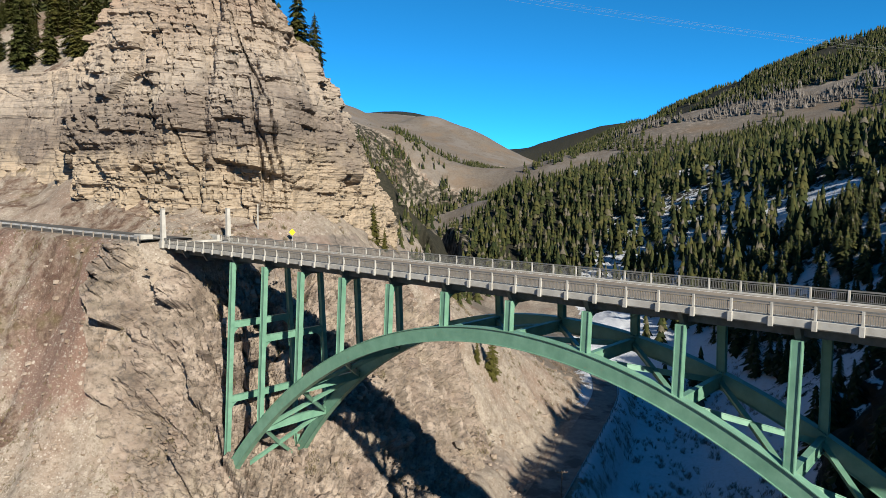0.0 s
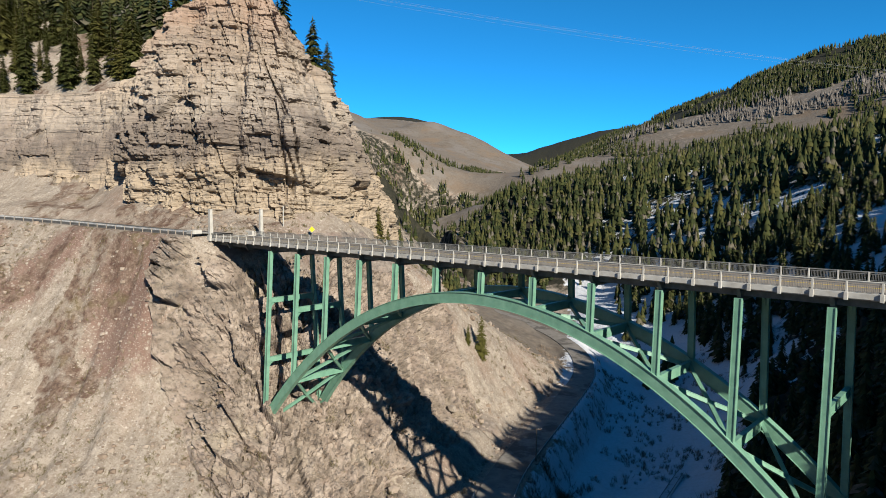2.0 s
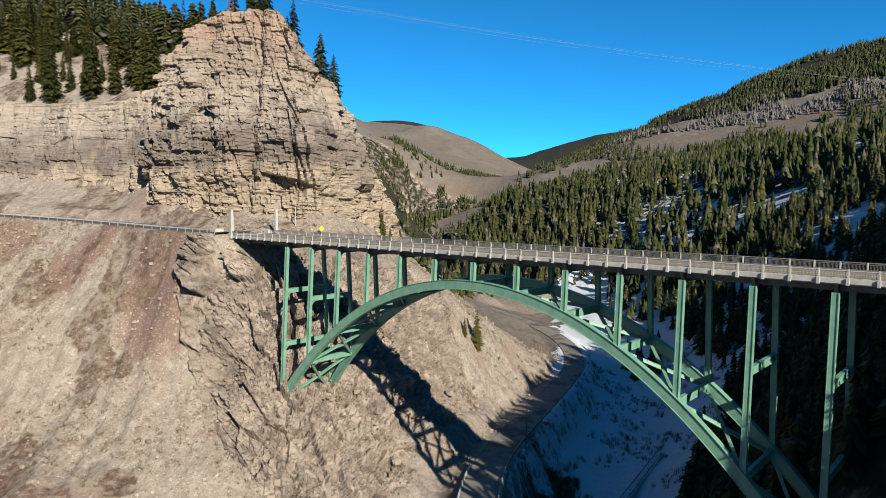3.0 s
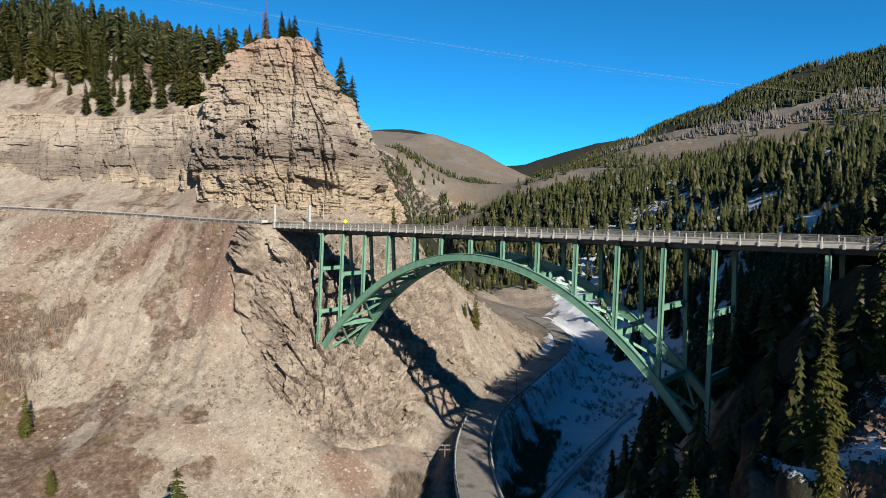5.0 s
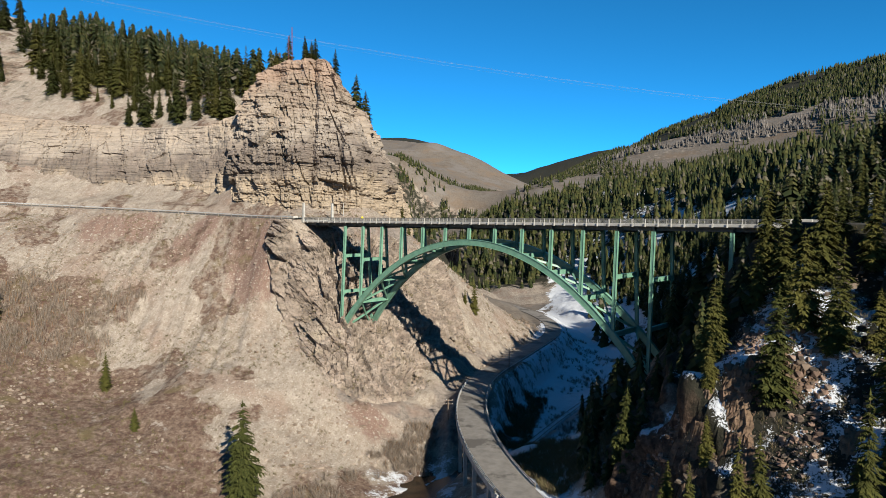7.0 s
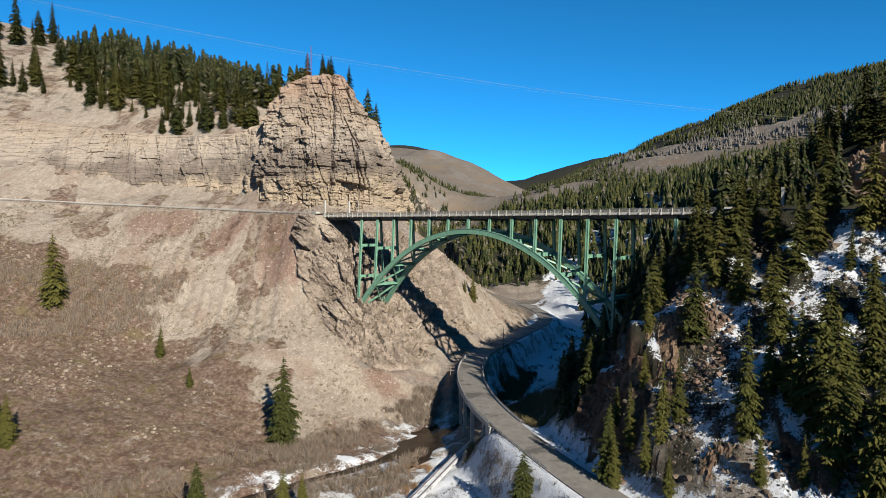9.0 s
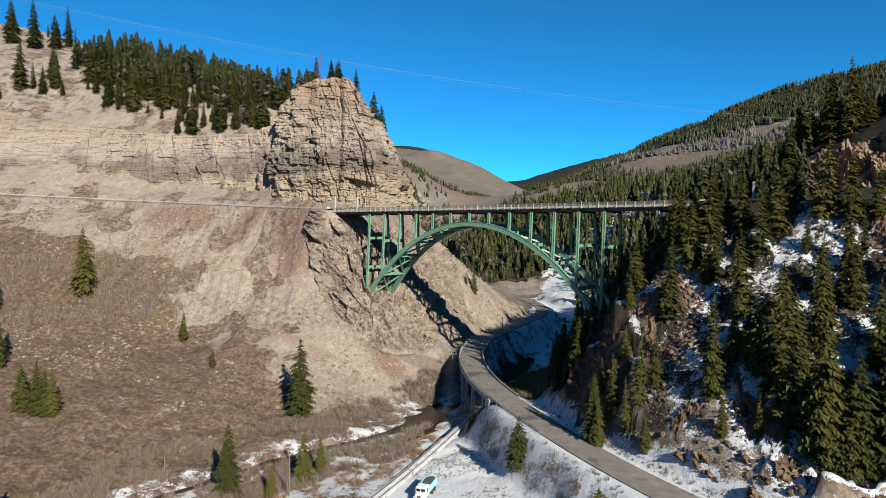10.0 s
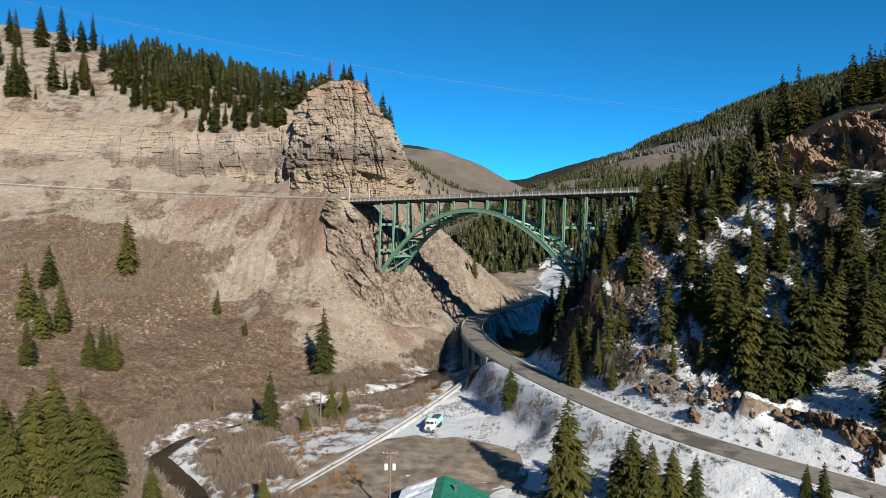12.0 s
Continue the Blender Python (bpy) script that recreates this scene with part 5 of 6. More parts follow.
tagged(far_wood("mountain_wood", 24000, (-700, 640), (1000, 1900), lambda x, y: (clear(x, y)["trees"] > 0.4) & (fbm(x, y, 90, 3, 18) > np.where(x < -100, 0.02, -0.2)) & ((x > -100) | (hashed(np.floor(x / 9), np.floor(y / 9), 6) > 0.45)), (8, 15), 24, 5, 3), "dense conifer wood on the far mountain side", "woods", kind="stuff")
tagged(far_wood("meadow_trees", 900, (-60, 740), (600, 1250), lambda x, y: fbm(x, y, 60, 3, 28) > 0.13, (8, 17), 25), "scattered conifers on the dry meadow", "woods", kind="stuff")


ASPEN = Nodes("bare_aspen", 0.95, 0.0, 0.1)
ASPEN = ASPEN.colour(ASPEN.ramp(ASPEN.island(), (0.0, (0.07, 0.062, 0.056)), (1.0, (0.145, 0.128, 0.115)))).mat
CREST_RUN = along(LAND["mountain"], 90.0)[0]


def below_crest(x, y):
    d = off_line(x, y, CREST_RUN)[0]
    return (d > 180) & (d < 262) & (y < np.interp(x, CREST_RUN[:, 0], CREST_RUN[:, 1])) & (fbm(x, y, 70, 3, 97) > -0.06)


grove = far_wood("aspen_grove", 1500, (20, 850), (620, 1500), below_crest, (7, 13), 29, 5, 2)
grove.data.materials.clear()
grove.data.materials.append(ASPEN)
tagged(grove, "bare grey aspen groves below the mountain wood", "woods", kind="stuff")
TRACK_RUN = along([(-40, -170, 11.5), (-8.3, -71, 12.05), (2.5, -26.5, 12.3), (9.6, 13.3, 12.7), (22, 70, 13.2)], 8.0)[0]

# ---- loose stones and bare brush ----
def stones(name, count, low, high, keep, sizes, seed, material):
    r = np.random.default_rng(seed)
    x, y = r.uniform(low[0], high[0], count * 6), r.uniform(low[1], high[1], count * 6)
    ok = np.nonzero(keep(x, y, ground_at(x, y)))[0][:count]
    x, y = x[ok], y[ok]
    size = sizes[0] * (sizes[1] / sizes[0]) ** (r.random(len(x)) ** 2.6)
    unit = np.array([(0.05, 0.1, 0.62), (0.9, 0, 0.48), (0.28, 0.85, 0.42), (-0.72, 0.53, 0.5), (-0.72, -0.53, 0.45), (0.28, -0.85, 0.5), (0.75, 0.5, -0.4), (-0.3, 0.85, -0.4), (-0.9, 0, -0.4), (-0.3, -0.85, -0.4), (0.75, -0.5, -0.4)])
    tri = np.array([(0, 1, 2), (0, 2, 3), (0, 3, 4), (0, 4, 5), (0, 5, 1), (1, 6, 2), (2, 6, 7), (2, 7, 3), (3, 7, 8), (3, 8, 4), (4, 8, 9), (4, 9, 5), (5, 9, 10), (5, 10, 1), (1, 10, 6)])
    j = r.uniform(0.6, 1.3, (len(x), len(unit), 3)) * (size[:, None, None] * r.uniform(0.6, 1.3, (len(x), 1, 3)))
    v = unit[None] * j + np.stack([x, y, ground_at(x, y) + size * 0.15], -1)[:, None]
    f = (tri[None] + (np.arange(len(x)) * len(unit))[:, None, None]).reshape(-1, 3)
    return new(name, mesh_from(name, v.reshape(-1, 3).tolist(), f.tolist(), material))


PALE_STONE = Nodes("pale_stone", 0.95, 0.0, 0.1)
PALE_STONE = PALE_STONE.colour(PALE_STONE.mix(PALE_STONE.noise(0.6, 5.0), PALE_STONE.ramp(PALE_STONE.island(), (0.0, (0.136, 0.105, 0.0806)), (0.6, (0.26, 0.211, 0.167)), (1.0, (0.341, 0.304, 0.26))), (0.186, 0.136, 0.105))).mat
DARK_STONE = Nodes("dark_stone", 0.95, 0.0, 0.1)
DARK_STONE = DARK_STONE.colour(DARK_STONE.mix(DARK_STONE.noise(0.6, 5.0), DARK_STONE.ramp(DARK_STONE.island(), (0.0, (0.0525, 0.0413, 0.0338)), (0.6, (0.15, 0.109, 0.0825)), (1.0, (0.225, 0.173, 0.135))), (0.075, 0.06, 0.0488))).mat
RED_STONE = Nodes("red_stone", 0.95, 0.0, 0.1)
RED_STONE = RED_STONE.colour(RED_STONE.mix(RED_STONE.noise(0.5, 5.0), RED_STONE.ramp(RED_STONE.island(), (0.0, (0.10, 0.065, 0.05)), (0.6, (0.22, 0.145, 0.11)), (1.0, (0.31, 0.24, 0.19))), (0.16, 0.11, 0.085))).bump(RED_STONE.noise(0.2), 0.5, 0.08).mat
tagged(stones("slope_stones", 8000, (-175, -20), (0, 112), lambda x, y, z: (off_line(x, y, HIGH_RUN)[0] > 6) & (z > 13 + 16 * (fbm(x, y, 9, 2, 84) < 0.1)) & (fbm(x, y, 18, 3, 81) > -0.02), (0.10, 0.7), 31, PALE_STONE), "pale stones strewn over the dirt slope", "stones", kind="stuff")
tagged(stones("hillside_stones", 3600, (40, -62), (122, 8), lambda x, y, z: (z > 26) & (z < 69) & (off_line(x, y, HIGH_RUN)[0] > 9) & (off_line(x, y, LOW_RUN)[0] > 5) & (fbm(x, y, 12, 3, 83) > -0.12), (0.14, 0.8), 32, DARK_STONE), "brown boulders on the snowy hillside", "stones", kind="stuff")
tagged(stones("outcrop_rubble", 1300, (46, -16), (70, 2), lambda x, y, z: fbm(x, y, 7, 2, 82) > -0.12, (0.14, 0.75), 34, RED_STONE), "reddish broken rock rubble on the outcrop", "stones", kind="stuff")
tagged(stones("gorge_stones", 900, (-30, 85), (22, 215), lambda x, y, z: (off_line(x, y, LOW_RUN)[0] > 4.5) & (z > 22), (0.15, 1.1), 33, PALE_STONE), "pale stones on the spur", "stones", kind="stuff")

TWIG = Nodes("bare_twigs", 0.95, 0.0, 0.1)
TWIG = TWIG.colour(TWIG.ramp(TWIG.island(), (0.0, (0.105, 0.0806, 0.062)), (0.5, (0.174, 0.14, 0.112)), (0.85, (0.223, 0.186, 0.155)), (1.0, (0.186, 0.093, 0.0372)))).mat
SAGE = Nodes("low_brush", 0.95, 0.0, 0.1)
SAGE = SAGE.colour(SAGE.ramp(SAGE.island(), (0.0, (0.07, 0.0595, 0.0315)), (0.45, (0.112, 0.091, 0.049)), (0.75, (0.154, 0.112, 0.07)), (1.0, (0.112, 0.112, 0.0385)))).mat


def brush(name, count, low, high, keep, heights, twigs, lean, seed, material):
    """Bare bushes: fans of thin tapering twigs, joined."""
    r = np.random.default_rng(seed)
    x, y = r.uniform(low[0], high[0], count * 8), r.uniform(low[1], high[1], count * 8)
    ok = np.nonzero(keep(x, y, ground_at(x, y)))[0][:count]
    x, y = x[ok], y[ok]
    n = len(x)
    h = r.uniform(*heights, n)
    a, out, up = r.uniform(0, 6.28, (n, twigs)), r.uniform(0.1, lean, (n, twigs)), r.uniform(0.55, 1.0, (n, twigs))
    sx, sy = x[:, None] + r.normal(0, 0.18, (n, twigs)) * h[:, None], y[:, None] + r.normal(0, 0.18, (n, twigs)) * h[:, None]
    sz = ground_at(sx, sy) - 0.05
    w = 0.008 * h[:, None] + 0.014
    tip = np.stack([sx + np.cos(a) * out * h[:, None], sy + np.sin(a) * out * h[:, None], sz + up * h[:, None]], -1)
    b = r.uniform(0, 6.28, (n, twigs))
    left = np.stack([sx - np.cos(b) * w, sy - np.sin(b) * w, sz], -1)
    right = np.stack([sx + np.cos(b) * w, sy + np.sin(b) * w, sz], -1)
    midp = (left + right) / 2 * 0.45 + tip * 0.55 + np.stack([np.cos(b + 1.5) * w * 2.4, np.sin(b + 1.5) * w * 2.4, 0 * w + 0 * b], -1)
    v = np.stack([left, right, midp, tip], 2).reshape(-1, 3)
    k = np.arange(n * twigs) * 4
    f = np.concatenate([np.stack([k, k + 1, k + 2], 1), np.stack([k, k + 2, k + 3], 1)])
    return new(name, mesh_from(name, v.tolist(), f.tolist(), material))


def by_river(x, y, near, far):
    d = off_line(x, y, RIVER_RUN)[0]
    return (d > near) & (d < far)


tagged(brush("willow_brush", 2100, (-75, -75), (10, 70), lambda x, y, z: by_river(x, y, 3.6, 19) & (x + 0.1 * y < 4) & (z < 24) & (fbm(x, y, 12, 2, 85) > -0.12), (0.9, 2.9), 34, 0.8, 41, TWIG), "bare grey brown willows along the river", "brush", kind="stuff")
tagged(brush("aspen_brush", 520, (-190, 20), (-96, 75), lambda x, y, z: (z > 36) & (z < 62) & (fbm(x, y, 16, 2, 86) > 0.05), (1.5, 4.0), 30, 0.4, 42, TWIG), "bare grey aspen thicket on the slope", "brush", kind="stuff")
tagged(brush("slope_brush", 7500, (-185, -60), (-20, 112), lambda x, y, z: (off_line(x, y, HIGH_RUN)[0] > 6) & ((z < np.interp(x, (-160, -141, -116, -92, -65, -51, -32, -15), (66, 61, 50, 35, 26, 20.5, 15, 12)) + 6 * fbm(x, y, 30, 2, 88)) | (fbm(x, y, 9, 2, 87) > 0.16)) & (off_line(x, y, RIVER_RUN)[0] > 9), (0.35, 1.0), 14, 0.9, 43, SAGE), "low dry brush on the canyon slope", "brush", kind="stuff")
tagged(brush("slope_tufts", 5200, (-185, 20), (-30, 108), lambda x, y, z: (off_line(x, y, HIGH_RUN)[0] > 6) & (z > 34) & (z < 76) & (fbm(x, y, 14, 2, 95) > -0.06), (0.25, 0.65), 12, 1.0, 48, SAGE), "dry grass tufts dotted over the bare slope", "brush", kind="stuff")
tagged(brush("shade_shrubs", 1700, (12, 16), (42, 120), lambda x, y, z: (off_line(x, y, LOW_RUN)[0] > 5) & (off_line(x, y, LOW_RUN)[0] < 17) & (x > 14) & (fbm(x, y, 8, 2, 96) > -0.15), (0.6, 2.4), 26, 0.8, 49, SAGE), "dark bare shrubs in the shaded snow below the road", "brush", kind="stuff")
tagged(brush("gorge_brush", 700, (-45, 80), (26, 220), lambda x, y, z: (off_line(x, y, LOW_RUN)[0] > 5) & (z > 23) & (fbm(x, y, 10, 2, 89) > 0.02), (0.4, 1.3), 16, 0.8, 44, SAGE), "dry brush on the spur", "brush", kind="stuff")
tagged(brush("flat_brush", 3800, (-30, -80), (75, 10), lambda x, y, z: (off_line(x, y, LOW_RUN)[0] > 5) & (off_line(x, y, RIVER_RUN)[0] > 7) & (fbm(x, y, 8, 2, 90) > 0.0), (0.2, 0.7), 10, 0.8, 45, TWIG), "dry weeds sticking out of the snow", "brush", kind="stuff")

tagged(brush("bank_brush", 900, (8, 70), (75, 240), lambda x, y, z: (off_line(x, y, LOW_RUN)[0] > 5) & (z < 26) & (fbm(x, y, 11, 2, 93) > 0.0), (0.6, 2.2), 20, 0.6, 46, TWIG), "bare willow brush on the frozen snowy river bank", "brush", kind="stuff")

RUST_TWIG = Nodes("orange_twigs", 0.95, 0.0, 0.1)
RUST_TWIG = RUST_TWIG.colour(RUST_TWIG.ramp(RUST_TWIG.island(), (0.0, (0.12, 0.068, 0.036)), (0.5, (0.224, 0.128, 0.068)), (1.0, (0.288, 0.192, 0.104)))).mat
tagged(brush("bank_shrubs", 420, (-45, -90), (8, 20), lambda x, y, z: (off_line(x, y, TRACK_RUN)[0] > 3.5) & by_river(x, y, 4.5, 30) & (x > -36 + 0.45 * (y + 60)) & (fbm(x, y, 7, 2, 94) > -0.1), (0.5, 1.7), 36, 1.0, 47, RUST_TWIG), "rust coloured shrubs between river and railway", "brush", kind="stuff")

# dark low bushes between the rocks of the east hillside
tagged(brush("hillside_brush", 1500, (30, -62), (122, 10), lambda x, y, z: (off_line(x, y, LOW_RUN)[0] > 5) & (off_line(x, y, HIGH_RUN)[0] > 6) & (z > 14), (0.3, 1.2), 18, 0.9, 51, SAGE), "dark low brush sticking out of the snowy slope", "brush", kind="stuff")

# ---- broken rock standing out of the east hillside ----
OUTCROPS = [(58.2, -7, 4.5), (56, -9.6, 3.5), (52.5, -5.6, 3.5), (49.7, -10.1, 3), (61, -7.1, 4), (64, -9, 3.6), (54.5, -12.5, 2.6), (62.5, -25, 3), (57.2, -12.8, 3), (44, -5, 3), (74.6, -32.5, 2.4), (47, -14, 2.2), (88, -35, 2.5), (70, -16, 3), (100, -12, 4), (108, -20, 4), (95, -5, 3.5), (115, -27, 4), (104, -17, 3)]


def rock_outcrop(x, y, size, seed):
    """Jagged, jointed bedrock that breaks out of the slope, higher on its downhill side."""
    n = int(3.2 * size / 0.30)
    gx, gy = np.meshgrid(x + np.linspace(-1.6, 1.6, n) * size, y + np.linspace(-1.25, 1.25, n) * size)
    ground_z = ground_at(gx, gy)
    r = np.hypot((gx - x) / 1.45, (gy - y) / 1.1) / size + 0.55 * fbm(gx, gy, 0.9 * size, 3, seed)
    env = 1 - ease(0.15, 1.0, r)
    lean = 0.35 * ground_z
    f, e = facets(gx + lean, gy * 0.8 + lean, 0.75 * size, seed + 1)
    g, e2 = facets(gx + lean + 9, gy + lean, 0.33 * size, seed + 2)
    k, e3 = facets(gx + 5, gy + lean, 0.16 * size, seed + 3)
    rise = 0.26 + 0.42 * f + 0.30 * g + 0.16 * k - 0.16 * (1 - ease(0, 0.08, e)) - 0.10 * (1 - ease(0, 0.1, e2)) - 0.05 * (1 - ease(0, 0.1, e3))
    up = env * size * np.clip(rise, 0.02, 1.0)
    crop = new("rock_outcrop")
    crop.location = (x, y, float(ground_at(x, y)))
    tagged(crop, "jagged reddish brown rock outcrop in the snowy slope", "rock", "hillside outcrops")
    place = np.stack([gx - 0.12 * up - x, gy - 0.3 * up - y, ground_z + 0.62 * up - 0.7 * (1 - env) - crop.location.z], -1)
    part("bedrock", sheet("bedrock", place, OUTCROP_ROCK, False), crop)


for _k, (x, y, size) in enumerate(OUTCROPS):
    rock_outcrop(x, y, size * 0.8, 400 + 10 * _k)

# ---- guard rails ----
def guard_rail(line, offset, label, group, high=0.72, material=GALVANISED):
    p = line
    t = np.gradient(p[:, :2], axis=0)
    t /= np.linalg.norm(t, axis=1, keepdims=True)
    side = np.stack([t[:, 1], -t[:, 0]], -1)
    q = np.c_[p[:, :2] + side * offset, p[:, 2]]
    gr = new("guard_rail")
    gr.location = q[len(q) // 2]
    base = Vector(q[len(q) // 2])
    tagged(gr, label, "guard rail", group)
    ring = [(0.0, high), (0.05, high - 0.06), (0.0, high - 0.13), (0.0, high - 0.19), (0.05, high - 0.25), (0.0, high - 0.32), (-0.04, high - 0.32), (-0.04, high)]
    n = len(ring)
    verts = [(q[i, 0] + side[i, 0] * o - base.x, q[i, 1] + side[i, 1] * o - base.y, q[i, 2] + z - base.z) for i in range(len(q)) for o, z in ring]
    faces = [(i * n + k, (i + 1) * n + k, (i + 1) * n + (k + 1) % n, i * n + (k + 1) % n) for i in range(len(q) - 1) for k in range(n)]
    part("beam", mesh_from("beam", verts, faces, material), gr)
    post = boxes_mesh("post", [(Matrix.Translation((0, 0, 0.1)), (0.15, 0.15, 1.2))], DEADWOOD, 0.01)
    for i in range(0, len(q)):
        part("post", post, gr, m=Matrix.Translation(Vector(q[i]) - base - Vector((side[i, 0] * 0.12 * np.sign(offset) * -1, side[i, 1] * 0.12 * np.sign(offset) * -1, 0))))
    return gr


_w = west_line[(west_line[:, 0] > -250)]
guard_rail(_w, 4.7, "galvanised guard rail on timber posts by the highway", "highway guard rails")
_l = LOW_LINE
guard_rail(_l[(_l[:, 1] > -12) & (_l[:, 1] < 100)], -3.95, "pale galvanised guard rail along the viaduct edge", "low road guard rails", material=GALVANISED)
guard_rail(_l[(_l[:, 1] > 16) & (_l[:, 1] < 215)], 3.95, "pale galvanised guard rail along the river side", "low road guard rails", material=GALVANISED)

# ---- the low road's viaduct ----
viaduct = new("road_viaduct")
viaduct.location = (11, 50, 22)
tagged(viaduct, "low concrete road viaduct over river and railway", "viaduct")
_v = LOW_LINE[(LOW_LINE[:, 1] > 14) & (LOW_LINE[:, 1] < 98)] - np.array((11, 50, 22))
_t = np.gradient(_v[:, :2], axis=0)
_t /= np.linalg.norm(_t, axis=1, keepdims=True)
_sd = np.stack([_t[:, 1], -_t[:, 0]], -1)
_ring = [(-4.3, -0.06), (-4.3, 0.25), (-3.9, 0.25), (-3.9, -0.1), (3.9, -0.1), (3.9, 0.25), (4.3, 0.25), (4.3, -1.0), (-4.3, -1.0)]
_n = len(_ring)
_verts = [(_v[i, 0] + _sd[i, 0] * o, _v[i, 1] + _sd[i, 1] * o, _v[i, 2] + z) for i in range(len(_v)) for o, z in _ring]
_faces = [(i * _n + k, i * _n + (k + 1) % _n, (i + 1) * _n + (k + 1) % _n, (i + 1) * _n + k) for i in range(len(_v) - 1) for k in range(_n)]
part("slab", mesh_from("slab", _verts, _faces, CONCRETE), viaduct)
for i in range(2, len(_v), 4):
    for o in (-3.2, 3.2):
        p = (_v[i, 0] + _sd[i, 0] * o, _v[i, 1] + _sd[i, 1] * o, _v[i, 2] - 7)
        part("pier", boxes_mesh("pier", [(Matrix.Translation(p) @ Matrix.Rotation(math.atan2(_t[i, 1], _t[i, 0]), 4, "Z"), (0.9, 0.9, 12.4))], CONCRETE, 0.05), viaduct)
_a = _v[0]
part("end_wall", boxes_mesh("end_wall", [(Matrix.Translation((_a[0], _a[1], _a[2] - 5.5)) @ Matrix.Rotation(math.atan2(_t[0, 1], _t[0, 0]), 4, "Z"), (2.6, 8.8, 10.2))], CONCRETE, 0.08), viaduct, "dark stained concrete end wall")

# ---- railway ----
TRACK = [(-40, -170, 11.5), (-18, -105, 11.9), (-8.3, -71, 12.05), (-3.3, -51, 12.1), (2.5, -26.5, 12.3), (6.6, -5.5, 12.5), (9.6, 13.3, 12.7), (14, 40, 12.9), (22, 70, 13.2), (34, 105, 13.6), (48, 140, 14.2)]
TRACK_LINE, _run = along(TRACK, 1.5)
BALLAST = Nodes("ballast", 0.95, 0.0, 0.1)
BALLAST = BALLAST.colour(BALLAST.mix(BALLAST.ramp(BALLAST.noise(1.1, 5.0, 0.7), (0.36, 0.0), (0.46, 0.9)), BALLAST.ramp(BALLAST.noise(0.3), (0.3, (0.06, 0.05, 0.045)), (0.7, (0.16, 0.135, 0.12))), (0.50, 0.51, 0.54))).bump(BALLAST.noise(0.1), 0.6, 0.05).mat
railway = new("railway_track")
tagged(railway, "rusty single railway track beside the snow", "railway")
_bed = ribbon(TRACK_LINE, 1.0, 0.12, BALLAST, "ballast_bed", 0.1, 0.6)
part("ballast_bed", _bed, railway, "dark gravel ballast bed")
_t = np.gradient(TRACK_LINE[:, :2], axis=0)
_t /= np.linalg.norm(_t, axis=1, keepdims=True)
_sd = np.stack([_t[:, 1], -_t[:, 0]], -1)
for o in (-0.72, 0.72):
    pts = np.c_[TRACK_LINE[:, :2] + _sd * o, TRACK_LINE[:, 2] + 0.42]
    part("rail", swept(pts, (1, 0, 0), 0.09, 0.16, "rail", simple("rusty_rail", (0.09, 0.055, 0.04), (0.20, 0.13, 0.09), 0.4, 0.5, 0.5)), railway, "rusty steel rail")
_ties, _tr = along(TRACK, 0.62)
_q = np.gradient(_ties[:, :2], axis=0)
_items = [(Matrix.Translation((a[0], a[1], a[2] + 0.27)) @ Matrix.Rotation(math.atan2(q[1], q[0]), 4, "Z"), (0.22, 2.5, 0.16)) for a, q in zip(_ties, _q) if -100 < a[1] < 12]
_c = np.array([(sx, sy, sz) for sx in (-.5, .5) for sy in (-.5, .5) for sz in (-.5, .5)])
_cv = [tuple(m @ Vector(c * np.array(size))) for m, size in _items for c in _c]
_cf = [tuple(8 * i + k for k in q) for i in range(len(_items)) for q in ((0, 1, 3, 2), (4, 6, 7, 5), (0, 4, 5, 1), (2, 3, 7, 6), (1, 5, 7, 3), (0, 2, 6, 4))]
tagged(part("sleepers", mesh_from("sleepers", _cv, _cf, BALLAST), railway, "weathered timber sleepers"), kind="stuff")

# ---- the yard: bare ground, dump truck, shed, poles ----
MUD = simple("trodden_dirt", (0.085, 0.066, 0.052), (0.29, 0.235, 0.185), 3.2, 0.95, 0.0, 0.5, 0.06)
_yard = []
for r in np.linspace(0.02, 1, 9):
    _yard.append([(13 + r * (19 + 5 * math.sin(2 * a + 0.6) + 1.2 * math.sin(5 * a) + 0.7 * math.sin(13 * a)) * math.cos(a), -55 + r * (29 + 4 * math.sin(3 * a) + 0.8 * math.sin(11 * a)) * math.sin(a)) for a in np.linspace(0, 2 * math.pi, 129)])
_yard = np.array(_yard)
_yz = ground_at(_yard[..., 0], _yard[..., 1]) + 0.06
yard = new("dirt_yard", sheet("dirt_yard", np.concatenate([_yard, _yz[..., None]], -1), MUD, True))
tagged(yard, "dark trodden dirt yard cleared of snow", "yard", kind="structure")
DRIVE = along([(24, -48, 0), (34, -56, 0), (46, -66, 0), (58, -74, 0), (72, -78, 0)], 1.5)[0]
DRIVE[:, 2] = ground_at(DRIVE[:, 0], DRIVE[:, 1]) + 0.08
tagged(new("dirt_drive", ribbon(DRIVE, 2.2, 0.05, MUD, "dirt_drive", 0.03, 0.4)), "dirt track joining yard and road", "track", kind="structure")

